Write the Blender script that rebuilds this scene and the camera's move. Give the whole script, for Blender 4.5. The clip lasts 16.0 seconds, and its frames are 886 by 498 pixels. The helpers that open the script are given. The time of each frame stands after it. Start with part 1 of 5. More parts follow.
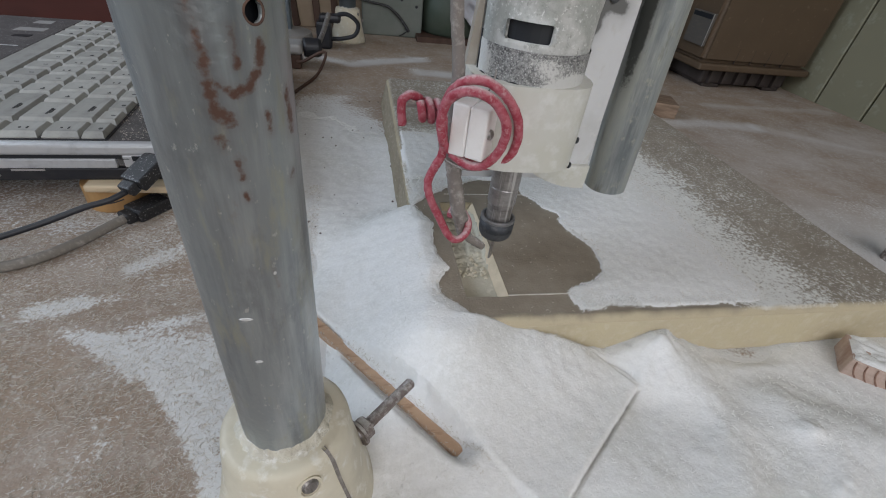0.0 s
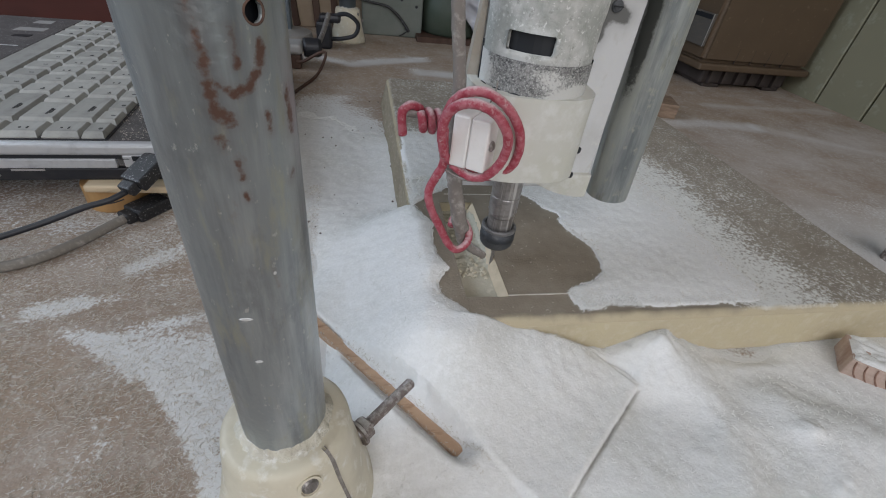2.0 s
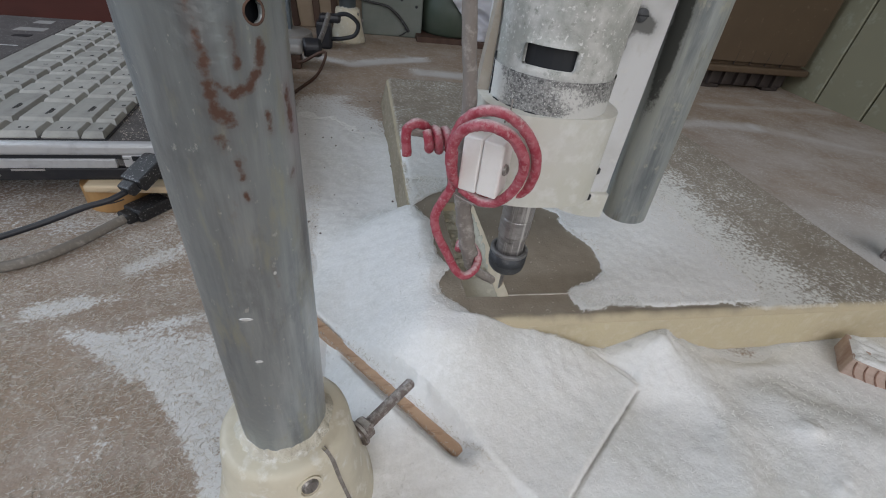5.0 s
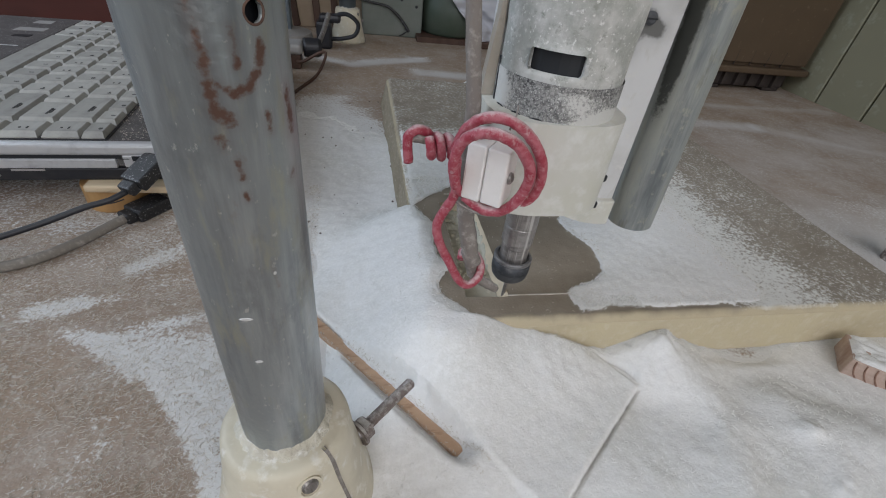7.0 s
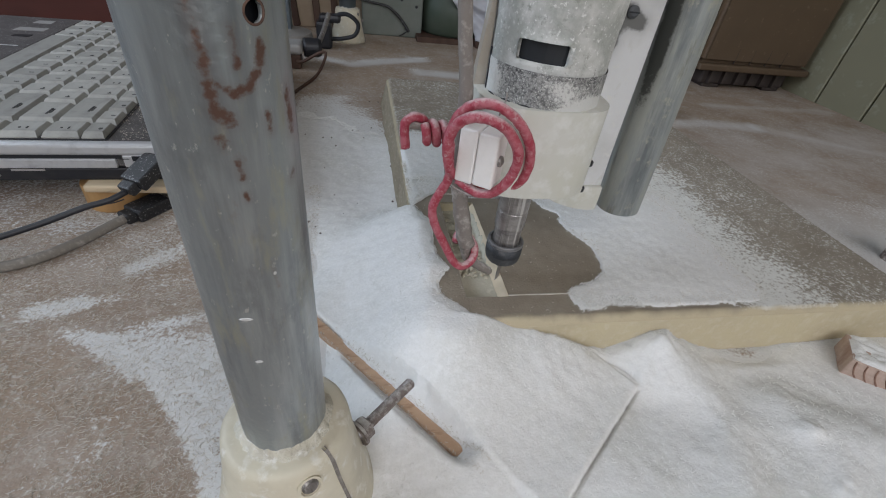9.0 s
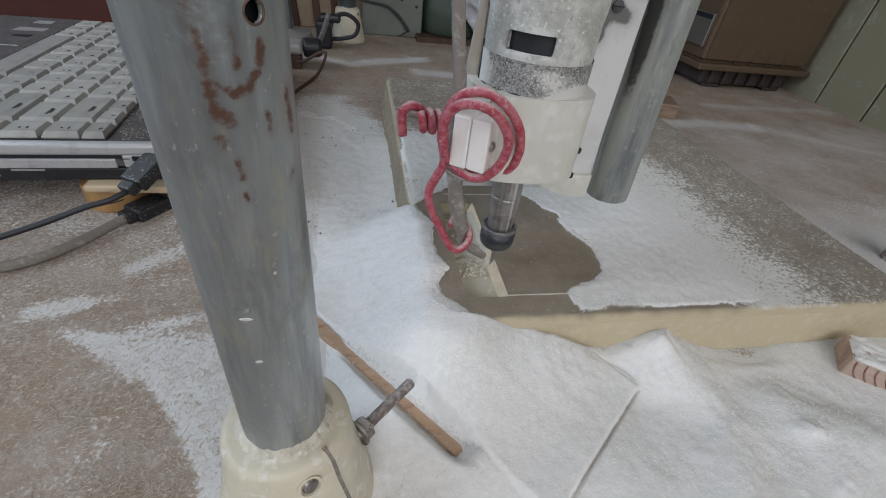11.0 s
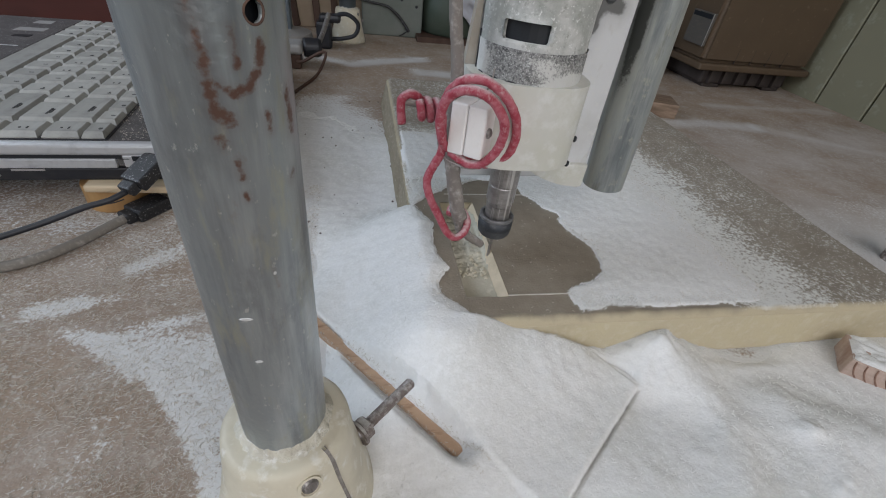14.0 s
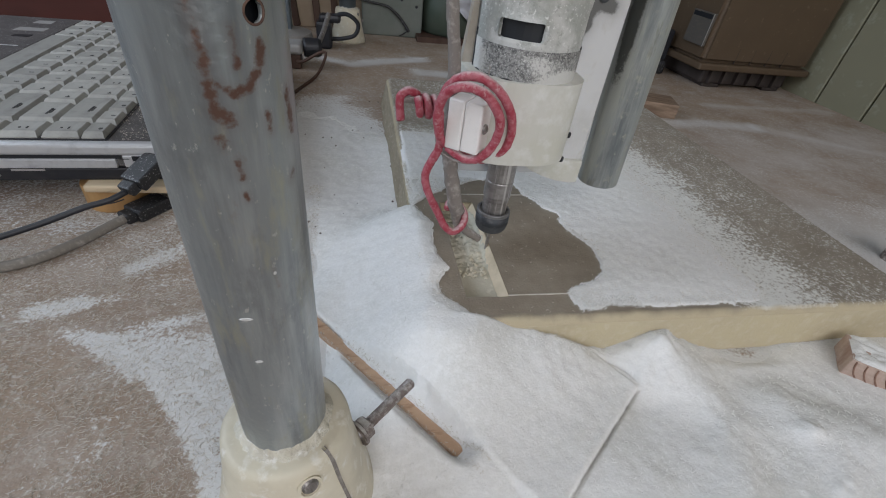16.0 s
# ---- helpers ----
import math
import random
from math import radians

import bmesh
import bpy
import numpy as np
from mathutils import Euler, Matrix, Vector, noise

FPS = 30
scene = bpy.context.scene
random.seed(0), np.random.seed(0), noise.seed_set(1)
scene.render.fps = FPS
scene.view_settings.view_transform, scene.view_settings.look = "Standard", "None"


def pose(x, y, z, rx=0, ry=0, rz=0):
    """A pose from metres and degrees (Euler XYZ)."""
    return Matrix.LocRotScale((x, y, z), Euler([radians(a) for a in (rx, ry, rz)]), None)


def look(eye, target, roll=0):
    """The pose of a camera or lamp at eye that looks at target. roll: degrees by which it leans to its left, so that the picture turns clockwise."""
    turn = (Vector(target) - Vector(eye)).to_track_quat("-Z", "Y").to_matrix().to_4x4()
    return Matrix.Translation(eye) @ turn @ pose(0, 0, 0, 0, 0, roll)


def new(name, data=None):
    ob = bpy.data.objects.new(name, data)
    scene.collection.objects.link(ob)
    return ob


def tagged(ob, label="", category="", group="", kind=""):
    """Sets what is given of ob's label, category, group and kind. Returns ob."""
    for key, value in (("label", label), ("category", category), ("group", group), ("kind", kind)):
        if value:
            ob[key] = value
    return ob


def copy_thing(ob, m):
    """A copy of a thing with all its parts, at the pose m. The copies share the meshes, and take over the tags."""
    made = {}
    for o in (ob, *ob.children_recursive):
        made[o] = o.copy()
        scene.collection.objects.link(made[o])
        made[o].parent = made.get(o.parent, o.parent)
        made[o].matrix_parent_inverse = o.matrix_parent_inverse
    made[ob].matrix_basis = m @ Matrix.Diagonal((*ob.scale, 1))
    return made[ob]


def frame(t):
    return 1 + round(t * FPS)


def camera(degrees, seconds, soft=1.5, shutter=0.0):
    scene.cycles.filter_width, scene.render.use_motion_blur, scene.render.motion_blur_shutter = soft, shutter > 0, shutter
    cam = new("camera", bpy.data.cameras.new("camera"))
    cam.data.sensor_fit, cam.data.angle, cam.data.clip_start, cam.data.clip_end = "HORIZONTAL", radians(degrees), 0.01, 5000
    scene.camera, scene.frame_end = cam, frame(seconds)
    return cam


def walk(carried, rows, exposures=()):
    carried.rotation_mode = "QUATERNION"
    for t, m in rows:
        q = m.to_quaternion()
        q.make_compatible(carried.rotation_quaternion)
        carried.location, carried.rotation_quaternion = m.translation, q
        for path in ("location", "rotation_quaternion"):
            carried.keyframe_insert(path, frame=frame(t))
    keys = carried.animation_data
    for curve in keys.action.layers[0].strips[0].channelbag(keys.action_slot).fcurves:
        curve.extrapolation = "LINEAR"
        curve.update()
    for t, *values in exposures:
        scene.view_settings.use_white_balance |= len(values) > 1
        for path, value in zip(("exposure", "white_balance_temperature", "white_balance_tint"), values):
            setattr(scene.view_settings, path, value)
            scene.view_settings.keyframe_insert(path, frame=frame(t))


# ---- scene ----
EYE = (0.0, 0.0, 0.155)
cam = camera(91.2, 16.0, soft=1.05)
VIEW = pose(EYE[0], EYE[1], EYE[2], 52.80, -6.03, -8.96)
walk(cam, [(0.0, VIEW), (16.0, VIEW)], exposures=[(0.0, 0.0, 6500, 10), (16.0, 0.0, 6500, 10)])

# ---- world and light ----
world = bpy.data.worlds.new("overcast_sky")
scene.world = world
world.use_nodes = True
sky = world.node_tree.nodes.new("ShaderNodeTexSky")
sky.sky_type, sky.sun_disc = "NISHITA", False
sky.sun_elevation, sky.sun_rotation = radians(48), radians(200)
world.node_tree.nodes["Background"].inputs["Strength"].default_value = 0.10
world.node_tree.links.new(sky.outputs[0], world.node_tree.nodes["Background"].inputs[0])


def daylight(name, eye, target, w, h, power, colour):
    lamp = bpy.data.lights.new(name, "AREA")
    lamp.shape, lamp.size, lamp.size_y, lamp.energy, lamp.color = "RECTANGLE", w, h, power, colour
    ob = new(name, lamp)
    ob.matrix_world = look(eye, target)
    return ob


daylight("daylight_front_opening", (0.25, -0.98, 0.80), (0.2, 0.15, 0.0), 1.7, 1.2, 12.0, (1.0, 0.955, 0.925))
daylight("daylight_side_window", (-0.98, 0.30, 0.62), (0.0, 0.25, 0.0), 0.9, 0.7, 7.8, (0.76, 0.87, 1.0))


# ---- materials ----
def mat(name, base, rough=0.6, metal=0.0, spots=(), bump=0.0, bump_scale=800.0, grain=None, random_tint=0.0, spec=0.5, overlay=None, film=None, settle=None):
    """A node material: base colour, layers of noise spots (colour, scale, from, to, detail), stored layers of dust,
    wear or painted shade, dust settled on upward faces, fine relief."""
    m = bpy.data.materials.new(name)
    m.use_nodes = True
    nt = m.node_tree
    bsdf = nt.nodes["Principled BSDF"]
    bsdf.inputs["Roughness"].default_value, bsdf.inputs["Metallic"].default_value = rough, metal
    bsdf.inputs["Specular IOR Level"].default_value = spec
    co = nt.nodes.new("ShaderNodeTexCoord")
    col = nt.nodes.new("ShaderNodeRGB")
    col.outputs[0].default_value = (*base, 1)
    last = col.outputs[0]
    for i, (c, scale, lo, hi, detail, stretch) in enumerate(spots):
        mp = nt.nodes.new("ShaderNodeMapping")
        mp.inputs["Scale"].default_value = stretch
        mp.inputs["Location"].default_value = (i * 3.7, i * 1.3, i * 0.9)
        nt.links.new(co.outputs["Object"], mp.inputs[0])
        n = nt.nodes.new("ShaderNodeTexNoise")
        n.inputs["Scale"].default_value, n.inputs["Detail"].default_value, n.inputs["Roughness"].default_value = scale, detail, 0.65
        nt.links.new(mp.outputs[0], n.inputs["Vector"])
        r = nt.nodes.new("ShaderNodeMapRange")
        r.inputs["From Min"].default_value, r.inputs["From Max"].default_value = lo, hi
        nt.links.new(n.outputs["Fac"], r.inputs["Value"])
        mix = nt.nodes.new("ShaderNodeMix")
        mix.data_type = "RGBA"
        nt.links.new(r.outputs["Result"], mix.inputs["Factor"])
        nt.links.new(last, mix.inputs["A"])
        mix.inputs["B"].default_value = (*c, 1)
        last = mix.outputs["Result"]
    if random_tint:
        info = nt.nodes.new("ShaderNodeObjectInfo")
        hsv = nt.nodes.new("ShaderNodeHueSaturation")
        r = nt.nodes.new("ShaderNodeMapRange")
        r.inputs["To Min"].default_value, r.inputs["To Max"].default_value = 1 - random_tint, 1 + random_tint
        nt.links.new(info.outputs["Random"], r.inputs["Value"])
        nt.links.new(r.outputs["Result"], hsv.inputs["Value"])
        nt.links.new(last, hsv.inputs["Color"])
        last = hsv.outputs["Color"]
    if overlay:
        attr_name, c, scales, veil = overlay
        at = nt.nodes.new("ShaderNodeAttribute")
        at.attribute_name = attr_name
        total = at.outputs["Fac"]
        for scale, amount in scales:
            n = nt.nodes.new("ShaderNodeTexNoise")
            n.inputs["Scale"].default_value, n.inputs["Detail"].default_value, n.inputs["Roughness"].default_value = scale, 3, 0.7
            nt.links.new(co.outputs["Object"], n.inputs["Vector"])
            ma = nt.nodes.new("ShaderNodeMath")
            ma.operation = "MULTIPLY_ADD"
            ma.inputs[1].default_value, ma.inputs[2].default_value = amount, -amount / 2
            nt.links.new(n.outputs["Fac"], ma.inputs[0])
            ad = nt.nodes.new("ShaderNodeMath")
            nt.links.new(total, ad.inputs[0])
            nt.links.new(ma.outputs[0], ad.inputs[1])
            total = ad.outputs[0]
        r = nt.nodes.new("ShaderNodeMapRange")
        r.inputs["From Min"].default_value, r.inputs["From Max"].default_value = 0.40, 0.66
        nt.links.new(total, r.inputs["Value"])
        thin = nt.nodes.new("ShaderNodeMath")
        thin.operation, thin.use_clamp = "MULTIPLY_ADD", True
        thin.inputs[1].default_value = veil
        nt.links.new(at.outputs["Fac"], thin.inputs[0])
        nt.links.new(r.outputs["Result"], thin.inputs[2])
        mix = nt.nodes.new("ShaderNodeMix")
        mix.data_type = "RGBA"
        nt.links.new(thin.outputs[0], mix.inputs["Factor"])
        nt.links.new(last, mix.inputs["A"])
        mix.inputs["B"].default_value = (*c, 1)
        last = mix.outputs["Result"]
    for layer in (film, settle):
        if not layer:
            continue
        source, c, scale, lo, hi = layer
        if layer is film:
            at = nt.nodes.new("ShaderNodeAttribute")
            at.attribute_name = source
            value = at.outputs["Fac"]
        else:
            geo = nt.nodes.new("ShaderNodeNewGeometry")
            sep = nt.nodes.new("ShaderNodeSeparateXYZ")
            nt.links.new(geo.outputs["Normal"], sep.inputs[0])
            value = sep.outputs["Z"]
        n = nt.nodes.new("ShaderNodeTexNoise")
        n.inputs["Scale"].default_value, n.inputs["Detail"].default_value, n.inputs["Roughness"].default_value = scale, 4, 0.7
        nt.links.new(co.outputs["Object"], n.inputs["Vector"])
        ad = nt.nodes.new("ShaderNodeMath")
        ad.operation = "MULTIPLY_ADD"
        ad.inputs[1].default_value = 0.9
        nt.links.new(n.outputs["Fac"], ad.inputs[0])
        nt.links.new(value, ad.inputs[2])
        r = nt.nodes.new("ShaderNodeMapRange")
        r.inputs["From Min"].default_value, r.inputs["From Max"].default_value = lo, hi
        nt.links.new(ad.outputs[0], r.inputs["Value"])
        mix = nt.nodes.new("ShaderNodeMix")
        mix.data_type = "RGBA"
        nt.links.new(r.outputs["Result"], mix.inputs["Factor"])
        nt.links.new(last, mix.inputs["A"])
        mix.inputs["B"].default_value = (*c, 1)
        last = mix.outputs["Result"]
    nt.links.new(last, bsdf.inputs["Base Color"])
    if bump:
        n = nt.nodes.new("ShaderNodeTexNoise")
        n.inputs["Scale"].default_value, n.inputs["Detail"].default_value = bump_scale, 4
        nt.links.new(co.outputs["Object"], n.inputs["Vector"])
        b = nt.nodes.new("ShaderNodeBump")
        b.inputs["Strength"].default_value, b.inputs["Distance"].default_value = bump, 0.001
        nt.links.new(n.outputs["Fac"], b.inputs["Height"])
        nt.links.new(b.outputs["Normal"], bsdf.inputs["Normal"])
    return m


ONE = (1, 1, 1)
M_MDF = mat("dusty_hardboard", (0.285, 0.205, 0.145), 0.85, spots=[((0.36, 0.275, 0.205), 18, 0.35, 0.7, 3, ONE), ((0.43, 0.37, 0.31), 350, 0.50, 0.68, 4, ONE)], bump=0.35, bump_scale=900, spec=0.2, overlay=("dust", (0.72, 0.72, 0.71), ((520, 1.5), (60, 0.5)), 0.22), film=("haze", (0.60, 0.585, 0.575), 26, 0.40, 1.35))
M_DUST = mat("foam_dust", (0.79, 0.79, 0.78), 0.95, spots=[((0.70, 0.70, 0.665), 22, 0.44, 0.74, 6, ONE), ((0.84, 0.84, 0.83), 420, 0.46, 0.70, 4, ONE), ((0.70, 0.69, 0.67), 1300, 0.62, 0.76, 3, ONE)], bump=0.28, bump_scale=900, spec=0.1)
M_FOAM = mat("dusty_foam_top", (0.245, 0.206, 0.160), 0.8, spots=[((0.30, 0.258, 0.205), 60, 0.4, 0.7, 3, ONE)], bump=0.25, bump_scale=900, spec=0.2, overlay=("dust", (0.76, 0.76, 0.73), ((620, 1.6), (90, 0.4)), 0.25), film=("worn", (0.50, 0.43, 0.30), 70, 0.55, 1.30))
M_FOAM_SIDE = mat("browned_foam_side", (0.29, 0.25, 0.185), 0.85, spots=[((0.22, 0.185, 0.135), 60, 0.45, 0.70, 5, (1, 1, 2)), ((0.50, 0.47, 0.41), 420, 0.57, 0.70, 5, ONE)], bump=0.4, bump_scale=500, spec=0.2)
M_FOAM_CUT = mat("cut_foam", (0.55, 0.48, 0.34), 0.85, spots=[((0.43, 0.365, 0.25), 34, 0.46, 0.74, 5, ONE), ((0.56, 0.49, 0.33), 30, 0.4, 0.7, 4, ONE), ((0.61, 0.55, 0.42), 200, 0.5, 0.8, 3, ONE)], bump=0.3, bump_scale=700, spec=0.2)
M_GALV = mat("galvanised_steel", (0.31, 0.34, 0.35), 0.36, 0.62, spots=[((0.47, 0.50, 0.51), 85, 0.47, 0.72, 6, (1, 1, 0.12)), ((0.19, 0.21, 0.225), 120, 0.50, 0.72, 5, (1, 1, 0.12)), ((0.37, 0.375, 0.31), 190, 0.54, 0.70, 5, (1, 1, 0.30)), ((0.16, 0.175, 0.185), 70, 0.50, 0.72, 6, (1, 1, 0.5)), ((0.27, 0.21, 0.165), 100, 0.62, 0.78, 6, (1, 1, 0.5)), ((0.50, 0.51, 0.50), 700, 0.64, 0.72, 4, (1, 1, 0.6))], bump=0.2, bump_scale=420, overlay=("rust", (0.16, 0.095, 0.075), ((200, 0.9), (700, 0.6)), 0.42))
M_TUBE = mat("weathered_guide_tube", (0.34, 0.365, 0.36), 0.45, 0.35, spots=[((0.43, 0.445, 0.41), 90, 0.44, 0.60, 5, (1, 1, 0.2)), ((0.17, 0.19, 0.20), 130, 0.50, 0.68, 5, (1, 1, 0.12)), ((0.42, 0.42, 0.36), 260, 0.58, 0.70, 5, (1, 1, 0.6)), ((0.20, 0.20, 0.15), 120, 0.58, 0.72, 5, (1, 1, 0.3))], bump=0.25, bump_scale=420, overlay=("grime_and_shade", (0.060, 0.063, 0.058), ((120, 0.45), (420, 0.30), (1500, 0.25)), 0.75))
M_SHAVING = mat("foam_shaving", (0.60, 0.565, 0.51), 0.9, spots=[((0.50, 0.45, 0.38), 90, 0.45, 0.7, 3, ONE)], spec=0.1)
M_FIBRE = mat("white_foam_fibre", (0.82, 0.82, 0.80), 0.95, spots=[((0.72, 0.72, 0.69), 60, 0.45, 0.7, 3, ONE)], spec=0.1)
M_TAN = mat("tan_board", (0.42, 0.33, 0.24), 0.7, spots=[((0.36, 0.28, 0.2), 20, 0.4, 0.7, 3, ONE)])
M_BROWN = mat("dark_brown_wood", (0.06, 0.03, 0.02), 0.6, spots=[((0.09, 0.05, 0.035), 60, 0.4, 0.7, 3, (1, 1, 0.2))])
M_BLUEGREY = mat("blue_grey_metal", (0.15, 0.18, 0.21), 0.5, 0.3, spots=[((0.12, 0.145, 0.17), 40, 0.4, 0.7, 3, (1, 1, 0.3))])
M_RUST = mat("rust", (0.09, 0.050, 0.038), 0.85, spots=[((0.16, 0.10, 0.075), 400, 0.4, 0.7, 4, ONE)], bump=0.4)
M_CREAM = mat("cream_plastic", (0.66, 0.61, 0.485), 0.5, spots=[((0.50, 0.46, 0.36), 45, 0.46, 0.75, 4, ONE), ((0.78, 0.76, 0.70), 200, 0.55, 0.72, 4, ONE)], bump=0.12, bump_scale=400)
M_CAKED = mat("caked_dust", (0.62, 0.59, 0.50), 0.9, spots=[((0.48, 0.45, 0.38), 260, 0.46, 0.7, 5, ONE), ((0.76, 0.75, 0.71), 500, 0.52, 0.7, 4, ONE)], bump=0.6, bump_scale=900, spec=0.1)
M_WHITE = mat("dusty_white_plastic", (0.60, 0.595, 0.55), 0.6, spots=[((0.56, 0.555, 0.48), 40, 0.42, 0.7, 3, ONE), ((0.68, 0.68, 0.65), 120, 0.5, 0.7, 4, ONE)], bump=0.10, bump_scale=500)
# beige darkened to carry the shade the flange stands in
M_FLANGE = mat("shaded_beige_flange", (0.37, 0.33, 0.275), 0.6, spots=[((0.45, 0.42, 0.37), 90, 0.45, 0.7, 4, ONE)], bump=0.1)
M_PLATE = mat("white_plate", (0.60, 0.605, 0.61), 0.6, spots=[((0.52, 0.52, 0.51), 30, 0.48, 0.72, 5, ONE), ((0.50, 0.49, 0.46), 130, 0.60, 0.75, 5, (1, 1, 0.5)), ((0.62, 0.62, 0.60), 300, 0.55, 0.72, 4, ONE)], bump=0.06, overlay=("grime_and_shade", (0.13, 0.13, 0.125), ((90, 0.30), (900, 0.25)), 0.75))
M_MOTOR = mat("dust_coated_motor", (0.36, 0.37, 0.345), 0.8, spots=[((0.56, 0.56, 0.54), 80, 0.42, 0.60, 6, ONE), ((0.30, 0.31, 0.28), 420, 0.56, 0.68, 5, ONE), ((0.68, 0.68, 0.66), 800, 0.58, 0.66, 4, ONE)], bump=0.4, bump_scale=700)
M_BAND = mat("dusted_black_band", (0.06, 0.06, 0.062), 0.75, spots=[((0.30, 0.30, 0.29), 1100, 0.40, 0.60, 5, ONE), ((0.60, 0.60, 0.58), 2300, 0.58, 0.64, 3, ONE)], bump=0.5, bump_scale=900, overlay=("dust", (0.60, 0.60, 0.58), ((1300, 1.0), (220, 0.6)), 0.45))
M_DARK = mat("dark_slot", (0.012, 0.014, 0.018), 0.5)
# the two layers stretched along z paint the chuck's lengthwise highlight streaks
M_STEEL = mat("turned_steel_painted_glints", (0.36, 0.34, 0.33), 0.36, 0.75, spots=[((0.25, 0.235, 0.23), 120, 0.45, 0.65, 3, (1, 1, 2.5)), ((0.62, 0.60, 0.58), 420, 0.56, 0.66, 3, (1, 1, 0.05)), ((0.16, 0.15, 0.145), 300, 0.58, 0.70, 3, (1, 1, 0.05))])
M_NUT = mat("blackened_nut", (0.045, 0.05, 0.058), 0.5, 0.3, spots=[((0.12, 0.12, 0.125), 150, 0.5, 0.7, 4, ONE)])
M_NUT_LOW = mat("dull_nut_taper", (0.075, 0.08, 0.088), 0.6, 0.2, spots=[((0.12, 0.12, 0.125), 300, 0.5, 0.7, 4, ONE)])
M_NUT_RIM = mat("worn_nut_rim", (0.20, 0.20, 0.205), 0.5, 0.4, spots=[((0.13, 0.13, 0.135), 300, 0.45, 0.65, 4, ONE)])
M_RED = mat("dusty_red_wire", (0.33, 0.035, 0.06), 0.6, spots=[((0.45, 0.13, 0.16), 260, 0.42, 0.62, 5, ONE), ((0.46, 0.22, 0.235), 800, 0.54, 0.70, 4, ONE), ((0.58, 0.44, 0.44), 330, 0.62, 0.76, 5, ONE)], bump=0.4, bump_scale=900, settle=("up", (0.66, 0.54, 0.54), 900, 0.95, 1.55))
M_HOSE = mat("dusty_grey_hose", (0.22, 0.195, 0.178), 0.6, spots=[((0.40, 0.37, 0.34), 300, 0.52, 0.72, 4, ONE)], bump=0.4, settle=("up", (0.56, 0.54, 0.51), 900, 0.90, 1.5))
M_BLOCK = mat("white_ceramic", (0.80, 0.77, 0.75), 0.5, spots=[((0.72, 0.69, 0.66), 120, 0.5, 0.75, 4, ONE)])
M_WOOD = mat("bare_wood_strip", (0.47, 0.315, 0.21), 0.7, spots=[((0.52, 0.35, 0.23), 160, 0.4, 0.7, 4, (0.2, 1, 1)), ((0.30, 0.17, 0.10), 400, 0.55, 0.72, 3, (0.2, 1, 1))], bump=0.3)
M_POCKET = mat("milled_foam_floor", (0.53, 0.505, 0.42), 0.85, spots=[((0.47, 0.445, 0.36), 60, 0.45, 0.7, 4, ONE), ((0.64, 0.61, 0.52), 300, 0.55, 0.72, 3, ONE)], bump=0.2, bump_scale=700, spec=0.2)
# lighter copy of the cut foam: window light on the wall put into the colour
M_POCKET_WALL = mat("window_lit_foam_wall", (0.68, 0.58, 0.44), 0.85, spots=[((0.58, 0.49, 0.36), 90, 0.45, 0.7, 4, ONE)], bump=0.2, bump_scale=700, spec=0.2)
M_FOAM_CRUMB = mat("foam_crumb", (0.60, 0.565, 0.47), 0.9, spots=[((0.56, 0.50, 0.38), 300, 0.45, 0.7, 3, ONE)], bump=0.3, bump_scale=900, spec=0.1)
M_OFFCUT = mat("brown_offcut_wood", (0.16, 0.105, 0.07), 0.7, spots=[((0.33, 0.23, 0.16), 140, 0.4, 0.7, 4, (0.2, 1, 1))], bump=0.3)
M_PINE = mat("pine", (0.62, 0.50, 0.34), 0.65, spots=[((0.52, 0.40, 0.26), 120, 0.45, 0.7, 3, (0.1, 1, 1))], bump=0.1)
M_BOLT = mat("rusty_bolt", (0.20, 0.165, 0.15), 0.55, 0.35, spots=[((0.50, 0.47, 0.45), 450, 0.48, 0.68, 4, ONE)], bump=0.3, settle=("up", (0.60, 0.59, 0.57), 700, 1.0, 1.6))
M_BLACK = mat("black_plastic", (0.018, 0.018, 0.020), 0.5, spots=[((0.33, 0.33, 0.33), 1100, 0.61, 0.68, 3, ONE)], bump=0.1)
M_BASE = mat("black_laptop_underside", (0.016, 0.017, 0.022), 0.45, spots=[((0.03, 0.03, 0.033), 80, 0.5, 0.7, 3, ONE)])
M_SILVER = mat("silver_plastic", (0.58, 0.59, 0.61), 0.35, 0.4, spots=[((0.42, 0.43, 0.45), 90, 0.5, 0.75, 4, ONE)])
M_DECK = mat("grey_laptop_deck", (0.095, 0.09, 0.088), 0.55, 0.2, spots=[((0.155, 0.145, 0.14), 60, 0.45, 0.75, 5, ONE), ((0.36, 0.36, 0.36), 1000, 0.61, 0.66, 3, ONE)])
M_KEY = mat("worn_grey_key", (0.375, 0.37, 0.345), 0.6, spots=[((0.26, 0.255, 0.24), 70, 0.5, 0.75, 4, ONE)], random_tint=0.14)
M_LEGEND = mat("key_legend", (0.05, 0.05, 0.05), 0.6)
M_ORANGE = mat("amber_wood_puck", (0.46, 0.27, 0.11), 0.55, spots=[((0.36, 0.20, 0.08), 60, 0.45, 0.7, 3, ONE)])
M_CABLE = mat("grey_cable", (0.20, 0.18, 0.155), 0.7, spots=[((0.34, 0.31, 0.28), 300, 0.5, 0.7, 4, ONE)])
M_REDBOARD = mat("red_brown_board", (0.088, 0.022, 0.016), 0.5, spots=[((0.066, 0.017, 0.012), 12, 0.4, 0.7, 3, ONE)])
M_GREENMETAL = mat("grey_green_metal", (0.16, 0.18, 0.16), 0.5, 0.2, spots=[((0.20, 0.215, 0.195), 25, 0.4, 0.7, 4, ONE)])
